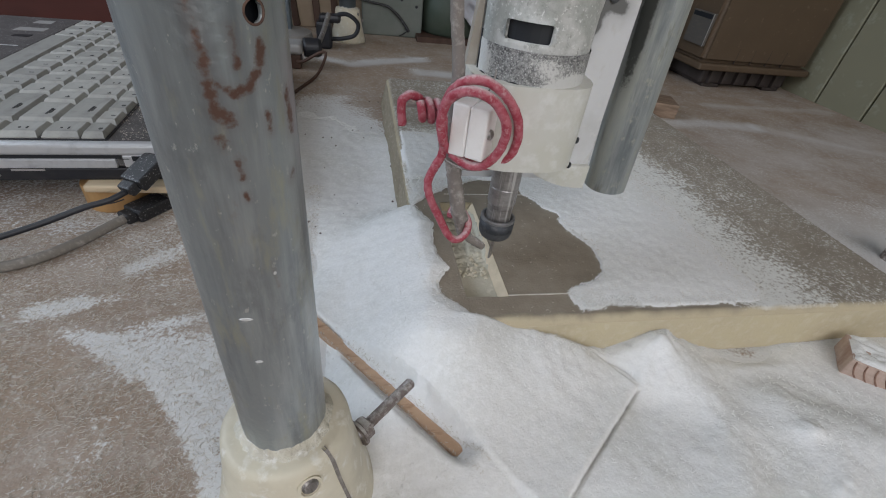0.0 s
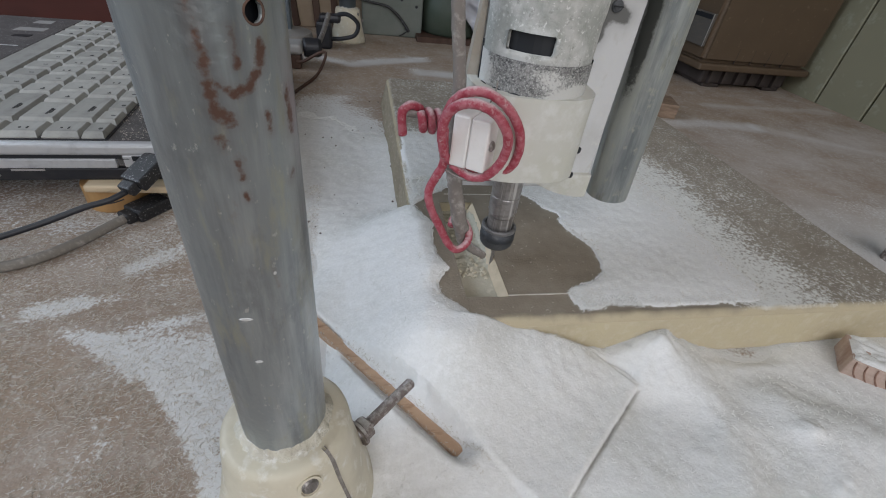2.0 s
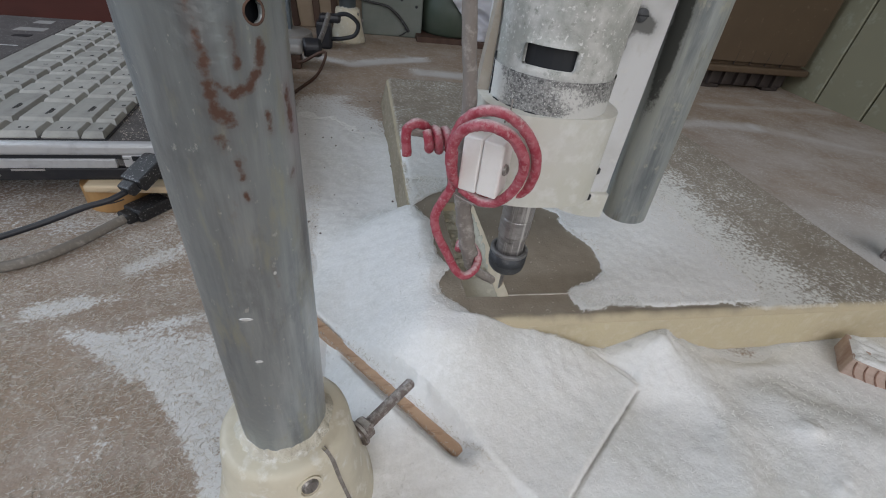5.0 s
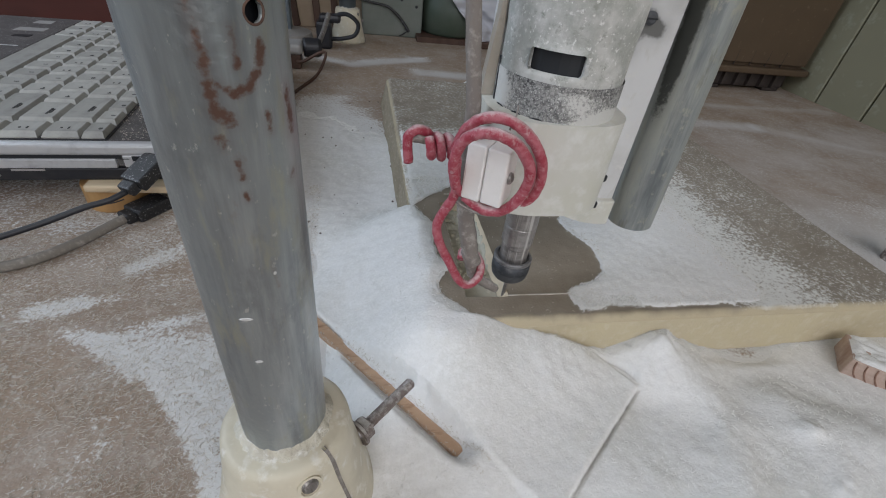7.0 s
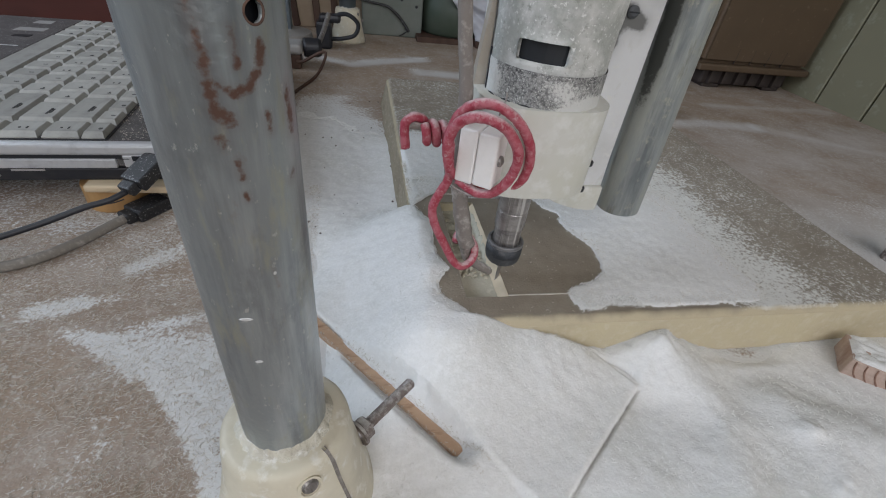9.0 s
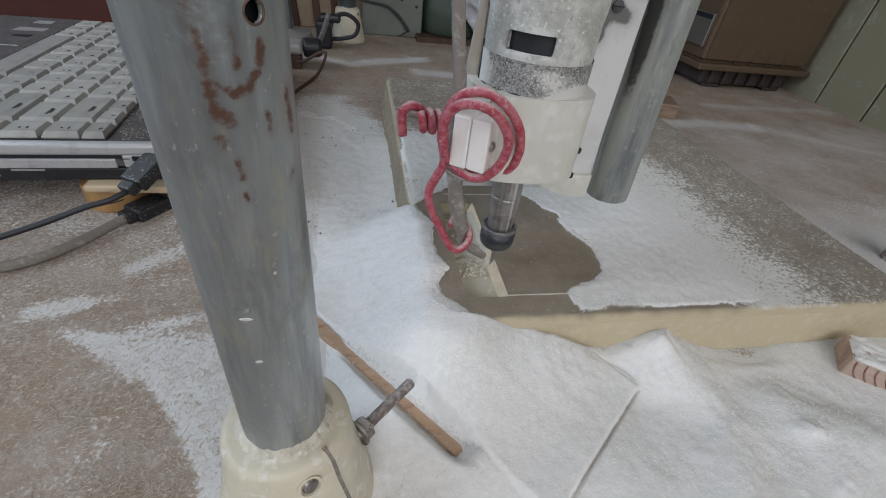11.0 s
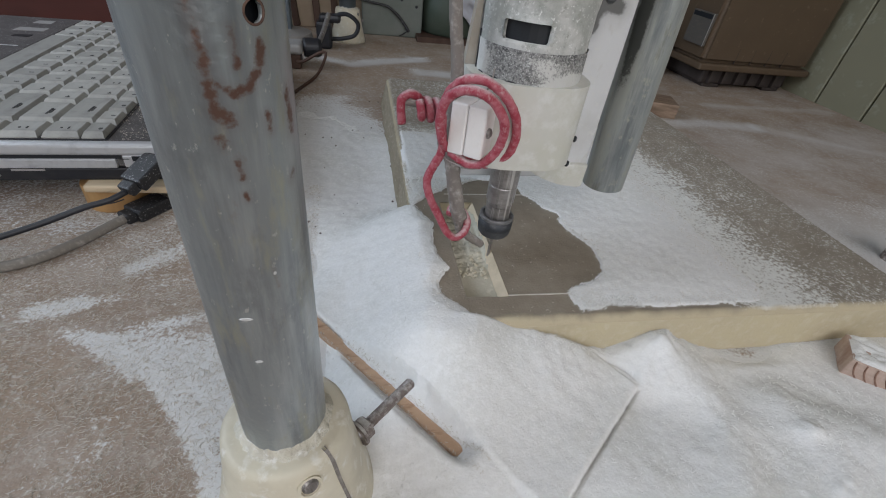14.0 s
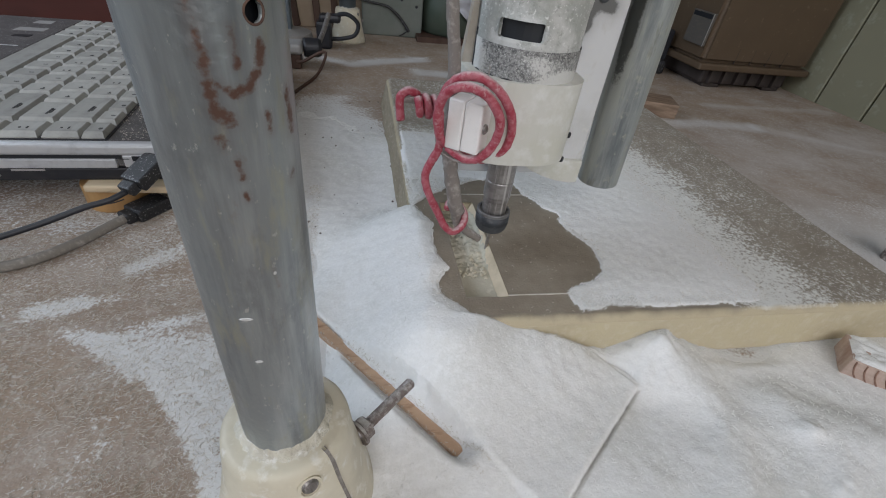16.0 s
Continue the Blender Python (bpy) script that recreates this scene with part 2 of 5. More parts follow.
M_DKGREEN = mat("dark_green_enamel", (0.055, 0.075, 0.055), 0.5, spots=[((0.075, 0.09, 0.07), 30, 0.4, 0.7, 4, ONE)])
M_TOTE = mat("brown_plastic_tote", (0.105, 0.070, 0.042), 0.55, spots=[((0.085, 0.056, 0.034), 9, 0.4, 0.7, 3, ONE), ((0.22, 0.17, 0.11), 120, 0.62, 0.8, 4, ONE)])
M_TOTE_BASE = mat("dark_plastic_base", (0.036, 0.027, 0.024), 0.6, spots=[((0.055, 0.042, 0.038), 60, 0.4, 0.7, 3, ONE)])
M_WALL = mat("grey_green_panel_wall", (0.25, 0.235, 0.16), 0.7, spots=[((0.225, 0.215, 0.145), 6, 0.4, 0.7, 4, ONE), ((0.34, 0.34, 0.26), 60, 0.55, 0.75, 4, ONE)])
M_PLAIN = mat("plain_wall", (0.20, 0.19, 0.17), 0.9, spots=[((0.16, 0.15, 0.14), 3, 0.4, 0.7, 3, ONE)])
M_FLOOR = mat("concrete_floor", (0.30, 0.29, 0.27), 0.9, spots=[((0.24, 0.23, 0.22), 4, 0.4, 0.7, 4, ONE)])
M_TOTE_LABEL = mat("faded_paper_label", (0.095, 0.085, 0.075), 0.7, spots=[((0.11, 0.095, 0.08), 120, 0.5, 0.6, 4, (1, 1, 3))])
M_LABEL = mat("grey_paper_label", (0.30, 0.29, 0.28), 0.7)
M_PAPER = mat("white_sheet", (0.50, 0.51, 0.56), 0.4)


# ---- mesh helpers ----
def part(name, bm, material, parent=None, label="", smooth=False):
    """One mesh object out of a bmesh, under a thing or a part."""
    me = bpy.data.meshes.new(name)
    bm.normal_update()
    bm.to_mesh(me)
    bm.free()
    me.materials.append(material)
    if smooth:
        me.shade_smooth()
    ob = new(name, me)
    if parent:
        ob.parent = parent
    if label:
        ob["label"] = label
    return ob


def mesh_part(name, me, material, parent, label=""):
    me.materials.append(material)
    ob = new(name, me)
    ob.parent = parent
    if label:
        ob["label"] = label
    return ob


def thing(name, at, label, category, group="", kind="", rz=0):
    ob = new(name)
    ob.empty_display_size = 0.01
    ob.matrix_world = pose(at[0], at[1], at[2], 0, 0, rz)
    return tagged(ob, label, category, group, kind)


def box(x0, x1, y0, y1, z0, z1, bevel=0.0, seg=2, m=None, bm=None):
    own = bmesh.new()
    bmesh.ops.create_cube(own, size=1)
    bmesh.ops.scale(own, vec=(x1 - x0, y1 - y0, z1 - z0), verts=own.verts)
    bmesh.ops.translate(own, vec=((x0 + x1) / 2, (y0 + y1) / 2, (z0 + z1) / 2), verts=own.verts)
    if bevel:
        bmesh.ops.bevel(own, geom=own.edges[:], offset=bevel, segments=seg, affect="EDGES", profile=0.5)
    if m is not None:
        bmesh.ops.transform(own, matrix=m, verts=own.verts)
    if bm is None:
        return own
    me = bpy.data.meshes.new("join")
    own.to_mesh(me)
    own.free()
    bm.from_mesh(me)
    bpy.data.meshes.remove(me)
    return bm


def lathe(profile, seg=48, m=None, wobble=0.0, closed=True):
    """A body turned about z from (radius, height) pairs, bottom to top."""
    bm = bmesh.new()
    rings = []
    for r, z in profile:
        ring = []
        for i in range(seg):
            a = 2 * math.pi * i / seg
            k = r * (1 + wobble * noise.noise((3 * math.cos(a), 3 * math.sin(a), z * 60)))
            ring.append(bm.verts.new((k * math.cos(a), k * math.sin(a), z)))
        rings.append(ring)
    for a, b in zip(rings, rings[1:]):
        for i in range(seg):
            j = (i + 1) % seg
            bm.faces.new((a[i], a[j], b[j], b[i]))
    if closed:
        bm.faces.new(rings[0][::-1])
        bm.faces.new(rings[-1])
    if m is not None:
        bmesh.ops.transform(bm, matrix=m, verts=bm.verts)
    return bm


def curve_points(points, steps=8):
    """Points of a smooth curve through the given ones."""
    pts = [Vector(p) for p in points]
    pts = [pts[0] * 2 - pts[1]] + pts + [pts[-1] * 2 - pts[-2]]
    out = []
    for i in range(1, len(pts) - 2):
        a, b, c, d = pts[i - 1:i + 3]
        for k in range(steps):
            t = k / steps
            out.append(0.5 * ((2 * b) + (c - a) * t + (2 * a - 5 * b + 4 * c - d) * t * t + (3 * b - a - 3 * c + d) * t ** 3))
    return out + [pts[-2]]


def tube(points, radius, seg=12, steps=8, bumpy=0.0):
    """A round bar along a smooth curve; radius is a number or (start, end)."""
    path = curve_points(points, steps)
    r0, r1 = radius if isinstance(radius, tuple) else (radius, radius)
    bm = bmesh.new()
    rings = []
    side = Vector((0.3, 0.5, 0.81))
    for i, p in enumerate(path):
        along = (path[min(i + 1, len(path) - 1)] - path[max(i - 1, 0)]).normalized()
        side = (side - along * side.dot(along)).normalized()
        up = along.cross(side)
        r = r0 + (r1 - r0) * i / (len(path) - 1)
        ring = []
        for k in range(seg):
            a = 2 * math.pi * k / seg
            kr = r * (1 + bumpy * noise.noise(p * 700 + Vector((math.cos(a), math.sin(a), 0))))
            ring.append(bm.verts.new(p + side * kr * math.cos(a) + up * kr * math.sin(a)))
        rings.append(ring)
    for a, b in zip(rings, rings[1:]):
        for i in range(seg):
            j = (i + 1) % seg
            bm.faces.new((a[i], a[j], b[j], b[i]))
    bm.faces.new(rings[0][::-1])
    bm.faces.new(rings[-1])
    return bm


def prism(outline, z0, z1, bevel=0.0, m=None):
    """An upright body over an outline of (x, y) points, anticlockwise."""
    bm = bmesh.new()
    low = [bm.verts.new((x, y, z0)) for x, y in outline]
    top = [bm.verts.new((x, y, z1)) for x, y in outline]
    bm.faces.new(low[::-1])
    bm.faces.new(top)
    n = len(low)
    for i in range(n):
        bm.faces.new((low[i], low[(i + 1) % n], top[(i + 1) % n], top[i]))
    if bevel:
        rim = [e for e in bm.edges if abs(e.verts[0].co.z - e.verts[1].co.z) < 1e-9]
        bmesh.ops.bevel(bm, geom=rim, offset=bevel, segments=3, affect="EDGES", profile=0.5)
    if m is not None:
        bmesh.ops.transform(bm, matrix=m, verts=bm.verts)
    return bm


def sheet(name, xs, ys, height, keep=None):
    """A mesh over a grid with z = height(x, y); cells for which keep(x, y) is false are left out."""
    nx, ny = len(xs), len(ys)
    verts = [(x, y, height(x, y)) for y in ys for x in xs]
    faces = []
    for j in range(ny - 1):
        for i in range(nx - 1):
            if keep is None or keep((xs[i] + xs[i + 1]) / 2, (ys[j] + ys[j + 1]) / 2):
                a = j * nx + i
                faces.append((a, a + 1, a + nx + 1, a + nx))
    me = bpy.data.meshes.new(name)
    me.from_pydata(verts, [], faces)
    me.shade_smooth()
    return me


def axis_steps(spans):
    out = []
    for a, b, step in spans:
        n = max(1, round((b - a) / step))
        out += [a + (b - a) * i / n for i in range(n)]
    return out + [spans[-1][1]]


def paint(me, name, value):
    """Stores value(x, y, z) at each vertex."""
    at = me.attributes.new(name, "FLOAT", "POINT")
    at.data.foreach_set("value", [value(*v.co) for v in me.vertices])


def smooth_step(a, b, v):
    t = min(1.0, max(0.0, (v - a) / (b - a)))
    return t * t * (3 - 2 * t)


def fbm(x, y, scale, octaves=4, seed=0.0):
    return noise.fractal((x * scale, y * scale, seed), 1.0, 2.0, octaves)


# ---- the room ----
TABLE_BACK = 0.80
FOAM_T = 0.027
FX0, FX1, FY0, FY1 = 0.0268, 0.2852, 0.116, 0.442

floor = tagged(part("floor", box(-1.3, 1.1, -1.3, 1.3, -0.80, -0.75), M_FLOOR), "grey concrete workshop floor", "floor", kind="structure")
ceiling = tagged(part("ceiling", box(-1.3, 1.1, -1.3, 1.3, 1.6, 1.7), M_PLAIN), "plain pale ceiling", "ceiling", kind="structure")
wall_north = tagged(part("wall_north", box(-1.2, 1.0, 1.2, 1.3, -0.75, 1.6), M_PLAIN), "plain dim back wall", "wall", kind="structure")


def wall_with_opening(name, along_x, at, lo, hi, o0, o1, z0, z1, label):
    bm = bmesh.new()
    for a0, a1, b0, b1 in ((lo, o0, -0.75, 1.6), (o1, hi, -0.75, 1.6), (o0, o1, -0.75, z0), (o0, o1, z1, 1.6)):
        if along_x:
            box(a0, a1, at, at + 0.1, b0, b1, bm=bm)
        else:
            box(at, at + 0.1, a0, a1, b0, b1, bm=bm)
    return tagged(part(name, bm, M_PLAIN), label, "wall", kind="structure")


wall_with_opening("wall_south", True, -1.2, -1.2, 1.0, -0.75, 0.95, 0.1, 1.5, "plain wall with a wide opening to daylight")
wall_with_opening("wall_west", False, -1.2, -1.1, 1.2, -0.2, 0.8, 0.2, 1.1, "plain wall with a window opening")
tagged(part("wall_far_east", box(1.0, 1.1, -1.1, 1.2, -0.75, 1.6), M_PLAIN), "plain wall closing the workshop", "wall", kind="structure")

# panelled wall beside the bench
panel_wall = tagged(part("wall_east", box(0.662, 0.70, -0.4, 1.3, -0.75, 1.2), M_WALL), "grey-green boarded wall beside the bench", "wall", kind="structure")
edges = [-0.4, -0.25, -0.12, 0.02, 0.16, 0.30, 0.385, 0.467, 0.540, 0.62, 0.70, 0.80, 0.92, 1.05, 1.3]
for a, b in zip(edges, edges[1:]):
    part("board", box(0.655, 0.6615, a + 0.0012, b - 0.0012, -0.75, 1.2, 0.0012, 1), M_WALL, panel_wall)

# ---- workbench ----
bench = thing("workbench", (0, 0, -0.75), "brown hardboard workbench top strewn with white foam dust", "workbench")
part("tabletop", box(-0.75, 0.655, -0.25, TABLE_BACK, 0.732, 0.7475), M_MDF, bench)
for x in (-0.68, 0.58):
    for y in (-0.18, 0.68):
        part("leg", box(x - 0.035, x + 0.035, y - 0.035, y + 0.035, 0, 0.732, 0.003, 1), M_PINE, bench)


# ---- foam slab with the milled pocket ----
PX0, PX1, PY0, PY1 = 0.0447, 0.0640, 0.1312, 0.2095
slab = thing("foam_slab", (0, 0, 0), "thick yellow rigid foam slab, top browned, a pocket milled in it", "foam slab")


POCKET_Z = FOAM_T - 0.0062
bm = bmesh.new()
box(FX0, FX1, FY0, FY1, 0.0, POCKET_Z - 0.0009, bm=bm)
for e, z0, z1 in ((0.0, POCKET_Z - 0.0009, FOAM_T - 0.0034), (0.0042, FOAM_T - 0.0034, FOAM_T - 0.0009)):
    for a0, a1, b0, b1 in ((FX0 + e, PX0, FY0 + e, FY1 - e), (PX1, FX1 - e, FY0 + e, FY1 - e), (PX0, PX1, FY0 + e, PY0), (PX0, PX1, PY1, FY1 - e)):
        box(a0, a1, b0, b1, z0, z1, bm=bm)
part("foam_body", bm, M_FOAM_CUT, slab, "pale yellow cut foam")
side = sheet("side_skin", axis_steps([(0.0, 0.0242, 0.0011)]), axis_steps([(FY0 + 0.02, FY1, 0.002)]), lambda u, y: 0.0)
for v in side.vertices:
    u, y = v.co.x, v.co.y
    v.co = (FX0 + 0.0002 - 0.0050 * (1 - u / 0.0242) - 0.0005 * (1 - u / 0.0242) * fbm(u, y, 90, 4, 51.0), y, u)
side.materials.append(M_FOAM_SIDE)
side_skin = new("side_skin", side)
side_skin.parent = slab
side_skin["label"] = "browned uneven side skin"
# ---- dust ----
AX, AY = -0.0205, 0.0705  # axis of the standing pipe
# thin offcut board under the dust: corner, and the directions of its two edges
BC = (0.061, 0.0495)
BU, BV = (-0.638, 0.770), (0.763, 0.646)


def board_uv(x, y):
    dx, dy = x - BC[0], y - BC[1]
    return dx * BU[0] + dy * BU[1], dx * BV[0] + dy * BV[1]


# where the bank that laps over the slab ends: y, x
LAP_EDGE = ((0.1155, 0.066), (0.1213, 0.0443), (0.1318, 0.0351), (0.1412, 0.0336), (0.1516, 0.0396), (0.1692, 0.0349), (0.1877, 0.0376), (0.2062, 0.0290))
# far side of the blown-clear patch: y, x
RIM_EDGE = ((0.1166, 0.0937), (0.124, 0.0929), (0.1295, 0.0911), (0.135, 0.0948), (0.1403, 0.1086), (0.1463, 0.1158), (0.155, 0.1182), (0.1644, 0.1181), (0.1825, 0.1112), (0.1967, 0.1112), (0.2186, 0.0977), (0.2330, 0.0952), (0.2375, 0.0680))
CLEAR_EDGE = LAP_EDGE + ((0.2169, 0.0398), (0.2259, 0.0523), (0.2400, 0.0800))


def edge_at(table, y):
    if y <= table[0][0]:
        return table[0][1] + 8.0 * (table[0][0] - y)
    for (a, xa), (b, xb) in zip(table, table[1:]):
        if y <= b:
            return xa + (xb - xa) * (y - a) / (b - a)
    return table[-1][1]


def ragged(x, y):
    return 0.0016 * fbm(x, y, 140, 4, 41.0)


def back_edge(x):
    x = min(x, 0.03)
    return 0.486 - 0.25 * max(0.0, x + 0.045) - 1.15 * max(0.0, x + 0.018) - 1.6 * max(0.0, x - 0.018)


def seg_dist(x, y, a, b):
    ax, ay, bx, by = *a, *b
    t = min(1, max(0, ((x - ax) * (bx - ax) + (y - ay) * (by - ay)) / ((bx - ax) ** 2 + (by - ay) ** 2)))
    return math.hypot(x - ax - t * (bx - ax), y - ay - t * (by - ay))


def on_path(x, y, pts):
    return min(seg_dist(x, y, a, b) for a, b in zip(pts, pts[1:]))


NEAR_RIDGE = ((0.132, 0.116), (0.1405, 0.1030), (0.1445, 0.0880), (0.1455, 0.0750), (0.136, 0.055), (0.130, 0.03))


def table_dust(x, y):
    n = fbm(x, y, 28, 3, 1.0)
    fine = fbm(x, y, 150, 2, 4.0)
    # the main spread between pipe and slab, and all over the front
    edge_x = -0.017 + 0.008 * n - 0.26 * max(0.0, y - 0.14)
    h = -0.0052 + 0.0074 * smooth_step(edge_x - 0.022, edge_x + 0.024, x)
    back = back_edge(x)
    h -= 0.0095 * smooth_step(back - 0.13, back + 0.03, y + 0.03 * n)
    h -= 0.0100 * smooth_step(0.255, 0.30, x) * smooth_step(0.10, 0.16, y)
    # banked against the left side and the near corner of the slab
    k = smooth_step(0.243, 0.196, y + 0.006 * n)
    ramp = smooth_step(-0.028, 0.043, x)
    h += k * 0.0292 * ramp ** 1.25 * (0.95 * smooth_step(0.046, 0.120, y + 0.15 * max(0.0, 0.03 - x)) + 0.10 * smooth_step(0.112, 0.135, y)) * smooth_step(0.112, 0.034, x)
    h += (1 - k) * 0.0045 * smooth_step(0.000, 0.032, x) * smooth_step(0.10, 0.05, x) * smooth_step(0.42, 0.34, y)
    h += 0.0062 * math.exp(-((x - 0.030) / 0.017) ** 2 - ((y - 0.1165) / 0.013) ** 2)
    # against the front face: uneven heaps
    f = smooth_step(0.078, 0.117, y) * smooth_step(0.03, 0.08, x)
    heap = 0.008 * math.exp(-((x - 0.085) / 0.024) ** 2) + 0.0125 * math.exp(-((x - 0.132) / 0.016) ** 2) + 0.003 * math.exp(-((x - 0.155) / 0.012) ** 2)
    h += f * heap * (1 + 0.30 * fbm(x, y, 70, 4, 83.0))
    # ridge that falls from the heap towards the near side, the hollow before it, and a second ridge beyond
    if x > 0.09 and y < 0.13:
        wander = 0.005 * fbm(x, y, 50, 3, 71.0)
        h += 0.0032 * math.exp(-((on_path(x, y, NEAR_RIDGE) + wander) / 0.0105) ** 2)
        h -= 0.0022 * math.exp(-((x - 0.122) / 0.010) ** 2 - ((y - 0.089) / 0.006) ** 2)
        over = x * 0.55 + y * 0.83 - (0.1885 * 0.55 + 0.083 * 0.83) + wander
        h += 0.0034 * smooth_step(0.012, -0.008, over) * smooth_step(-0.050, -0.010, over) * smooth_step(0.158, 0.178, x)
        h += (0.0018 * math.exp(-((x - 0.178) / 0.007) ** 2 - ((y - 0.0685) / 0.004) ** 2) + 0.0016 * math.exp(-((x - 0.174) / 0.005) ** 2 - ((y - 0.0468) / 0.0035) ** 2)) * (1 + 0.9 * fbm(x, y, 160, 3, 85.0))
        h += 0.0010 * fbm(x, y, 30, 2, 77.0) * smooth_step(0.12, 0.15, x)
    h += 0.0028 * smooth_step(0.10, 0.05, y) * smooth_step(0.05, 0.10, x)
    h += 0.0005 * fbm(x, y, 36, 2, 9.0) * smooth_step(0.09, 0.14, x)
    h -= 0.0060 * math.exp(-((x - 0.186) / 0.018) ** 2) * smooth_step(0.102, 0.114, y)
    # the board
    u, v = board_uv(x, y)
    on = smooth_step(-0.0006, 0.0006, u) * smooth_step(0.0, 0.0008, v) * smooth_step(0.0735, 0.0715, v + 0.10 * max(0.0, 0.008 - u)) * smooth_step(0.165, 0.125, u)
    soft = 0.5 * (h + 0.0056 + math.sqrt((h - 0.0056) ** 2 + 0.0045 ** 2)) - 0.0004
    h += on * (max(soft, 0.0056) - h)
    if -0.016 < v < 0.0010 and 0.024 < u < 0.152:
        bare = smooth_step(0.029, 0.040, u) * smooth_step(0.152, 0.148, u)
        low = 0.0026 + 0.9 * max(0.0, -v - 0.0062) ** 0.9 if v < -0.0016 + 0.0008 * n else 0.0042 + 2.0 * (v + 0.0016)
        h = h + (min(h, low + 0.0006 * n) - h) * bare
    groove = math.exp(-(u / 0.0006) ** 2) * smooth_step(0.002, 0.012, v) * smooth_step(0.0725, 0.070, v)
    groove += 0.8 * math.exp(-((v - (0.0745 + 0.0020 * math.sin(u * 190))) / 0.0007) ** 2) * smooth_step(-0.001, 0.003, u) * smooth_step(0.028, 0.012, u)
    h -= groove * (0.0030 + 0.0020 * noise.noise((x * 260, y * 260, 2)))
    h += 0.0014 * math.exp(-((u - 0.024) / 0.009) ** 2 - ((v + 0.004) / 0.009) ** 2)
    # where the bank laps over the slab it thins out
    lap = x - edge_at(LAP_EDGE, y) + ragged(x, y)
    over_edge = -1.2 * lap * smooth_step(0.12, 0.08, x) if lap > 0 else min(0.0024, -0.30 * lap)
    cap = FOAM_T + 0.0006 + 0.0004 * fbm(x, y, 45, 2, 31.0) + over_edge
    h = 0.5 * (h + cap - math.sqrt((h - cap) ** 2 + 0.0018 ** 2))
    return h + 0.0008 * n + 0.00035 * fine


def in_slab(x, y):
    near = 0.0145 if x < 0.068 and y < 0.215 else 0.002
    return FX0 + near < x < FX1 - 0.002 and FY0 + near < y < FY1 - 0.002


drift = new("dust_drift", sheet("dust_drift", axis_steps([(-0.075, 0.27, 0.0008), (0.27, 0.40, 0.003)]),
                                axis_steps([(0.02, 0.26, 0.0008), (0.26, 0.52, 0.0016)]), table_dust, lambda x, y: not in_slab(x, y)))
drift.data.materials.append(M_DUST)
tagged(drift, "white powdery foam dust drifted over the bench", "dust", kind="stuff")


def slab_dust(x, y):
    """Dust on the slab: thick round the cut, blown clear about the spindle and thinning to the far right."""
    n = fbm(x, y, 40, 5, 7.0)
    fine = fbm(x, y, 200, 3, 2.0)
    # blown-clear patch about the cut, with a tongue towards the near edge
    rim = edge_at(RIM_EDGE, max(y, 0.1166)) + 1.1 * ragged(x, y) + 0.0006 * fbm(x, y, 420, 2, 43.0) if y < 0.2385 else 0.0
    clear = smooth_step(-0.0004, 0.0010, rim - x) * smooth_step(-0.0004, 0.0012, x - edge_at(CLEAR_EDGE, y) + ragged(x, y))
    h = 0.0010 - 0.0008 * smooth_step(FY0 + 0.020, FY0 + 0.006, y) - 0.0005 * smooth_step(0.010, 0.001, x - rim)
    # thins out towards the right and the back
    thin = smooth_step(0.168, 0.226, x - 0.15 * max(0.0, 0.16 - y) + 0.05 * max(0.0, y - 0.22) + 0.008 * n + 0.006 * fine)
    h -= 0.0036 * thin
    h -= 0.0050 * smooth_step(0.285, 0.365, y + 0.012 * n)
    h -= 0.0042 * smooth_step(FY0 + 0.0068, FY0 + 0.0022, y + 0.0015 * n + 0.0012 * fine)
    h -= 0.003 * smooth_step(FX0 + 0.004, FX0, x + 0.0015 * n) * smooth_step(0.19, 0.24, y)
    h -= 0.0050 * clear
    return FOAM_T + h + 0.0004 * n + 0.0003 * fine


top_dust = new("dust_on_slab", sheet("dust_on_slab", axis_steps([(FX0 + 0.001, FX1 - 0.001, 0.0011)]), axis_steps([(FY0 + 0.001, 0.30, 0.0011), (0.30, FY1 - 0.002, 0.003)]),
                                     slab_dust, lambda x, y: not (PX0 - 0.002 < x < PX1 + 0.002 and PY0 - 0.002 < y < PY1 + 0.002)))
top_dust.data.materials.append(M_DUST)
tagged(top_dust, "white foam dust lying on the slab top", "dust", kind="stuff")


# browned skin of the slab, its outer rim softly broken, thin dust on it
def skin_height(x, y):
    edge = min(x - FX0, FX1 - x, y - FY0, FY1 - y)
    drop = 0.0032 * (1 - smooth_step(-0.0002, 0.0034, edge)) ** 2
    return FOAM_T - drop - 0.00025 * (1 + fbm(x, y, 120, 3, 5.0))


def skin_dust(x, y, z):
    h = slab_dust(x, y) - FOAM_T
    d = smooth_step(-0.0030, 0.0002, h) * 0.62
    n = fbm(x, y, 30, 3, 12.0)
    far = smooth_step(0.15, 0.22, x + 0.3 * (y - 0.2)) + smooth_step(0.27, 0.33, y)
    spread = 0.72 * smooth_step(0.268, 0.192, x - 0.12 * max(0.0, 0.16 - y) + 0.06 * max(0.0, y - 0.22) + 0.010 * n) * smooth_step(0.16, 0.19, x)
    return max(d, spread, min(1.0, far) * (0.31 + 0.12 * n)) if min(x - FX0, y - FY0) > 0.0015 else 0.1


def skin_worn(x, y, z):
    """Foam laid bare along the broken near edge."""
    return smooth_step(0.0050, -0.0004, y - FY0 + 0.0012 * fbm(x, y, 120, 3, 61.0)) + 0.8 * smooth_step(0.0030, 0.0004, x - FX0) * smooth_step(0.2, 0.22, y)


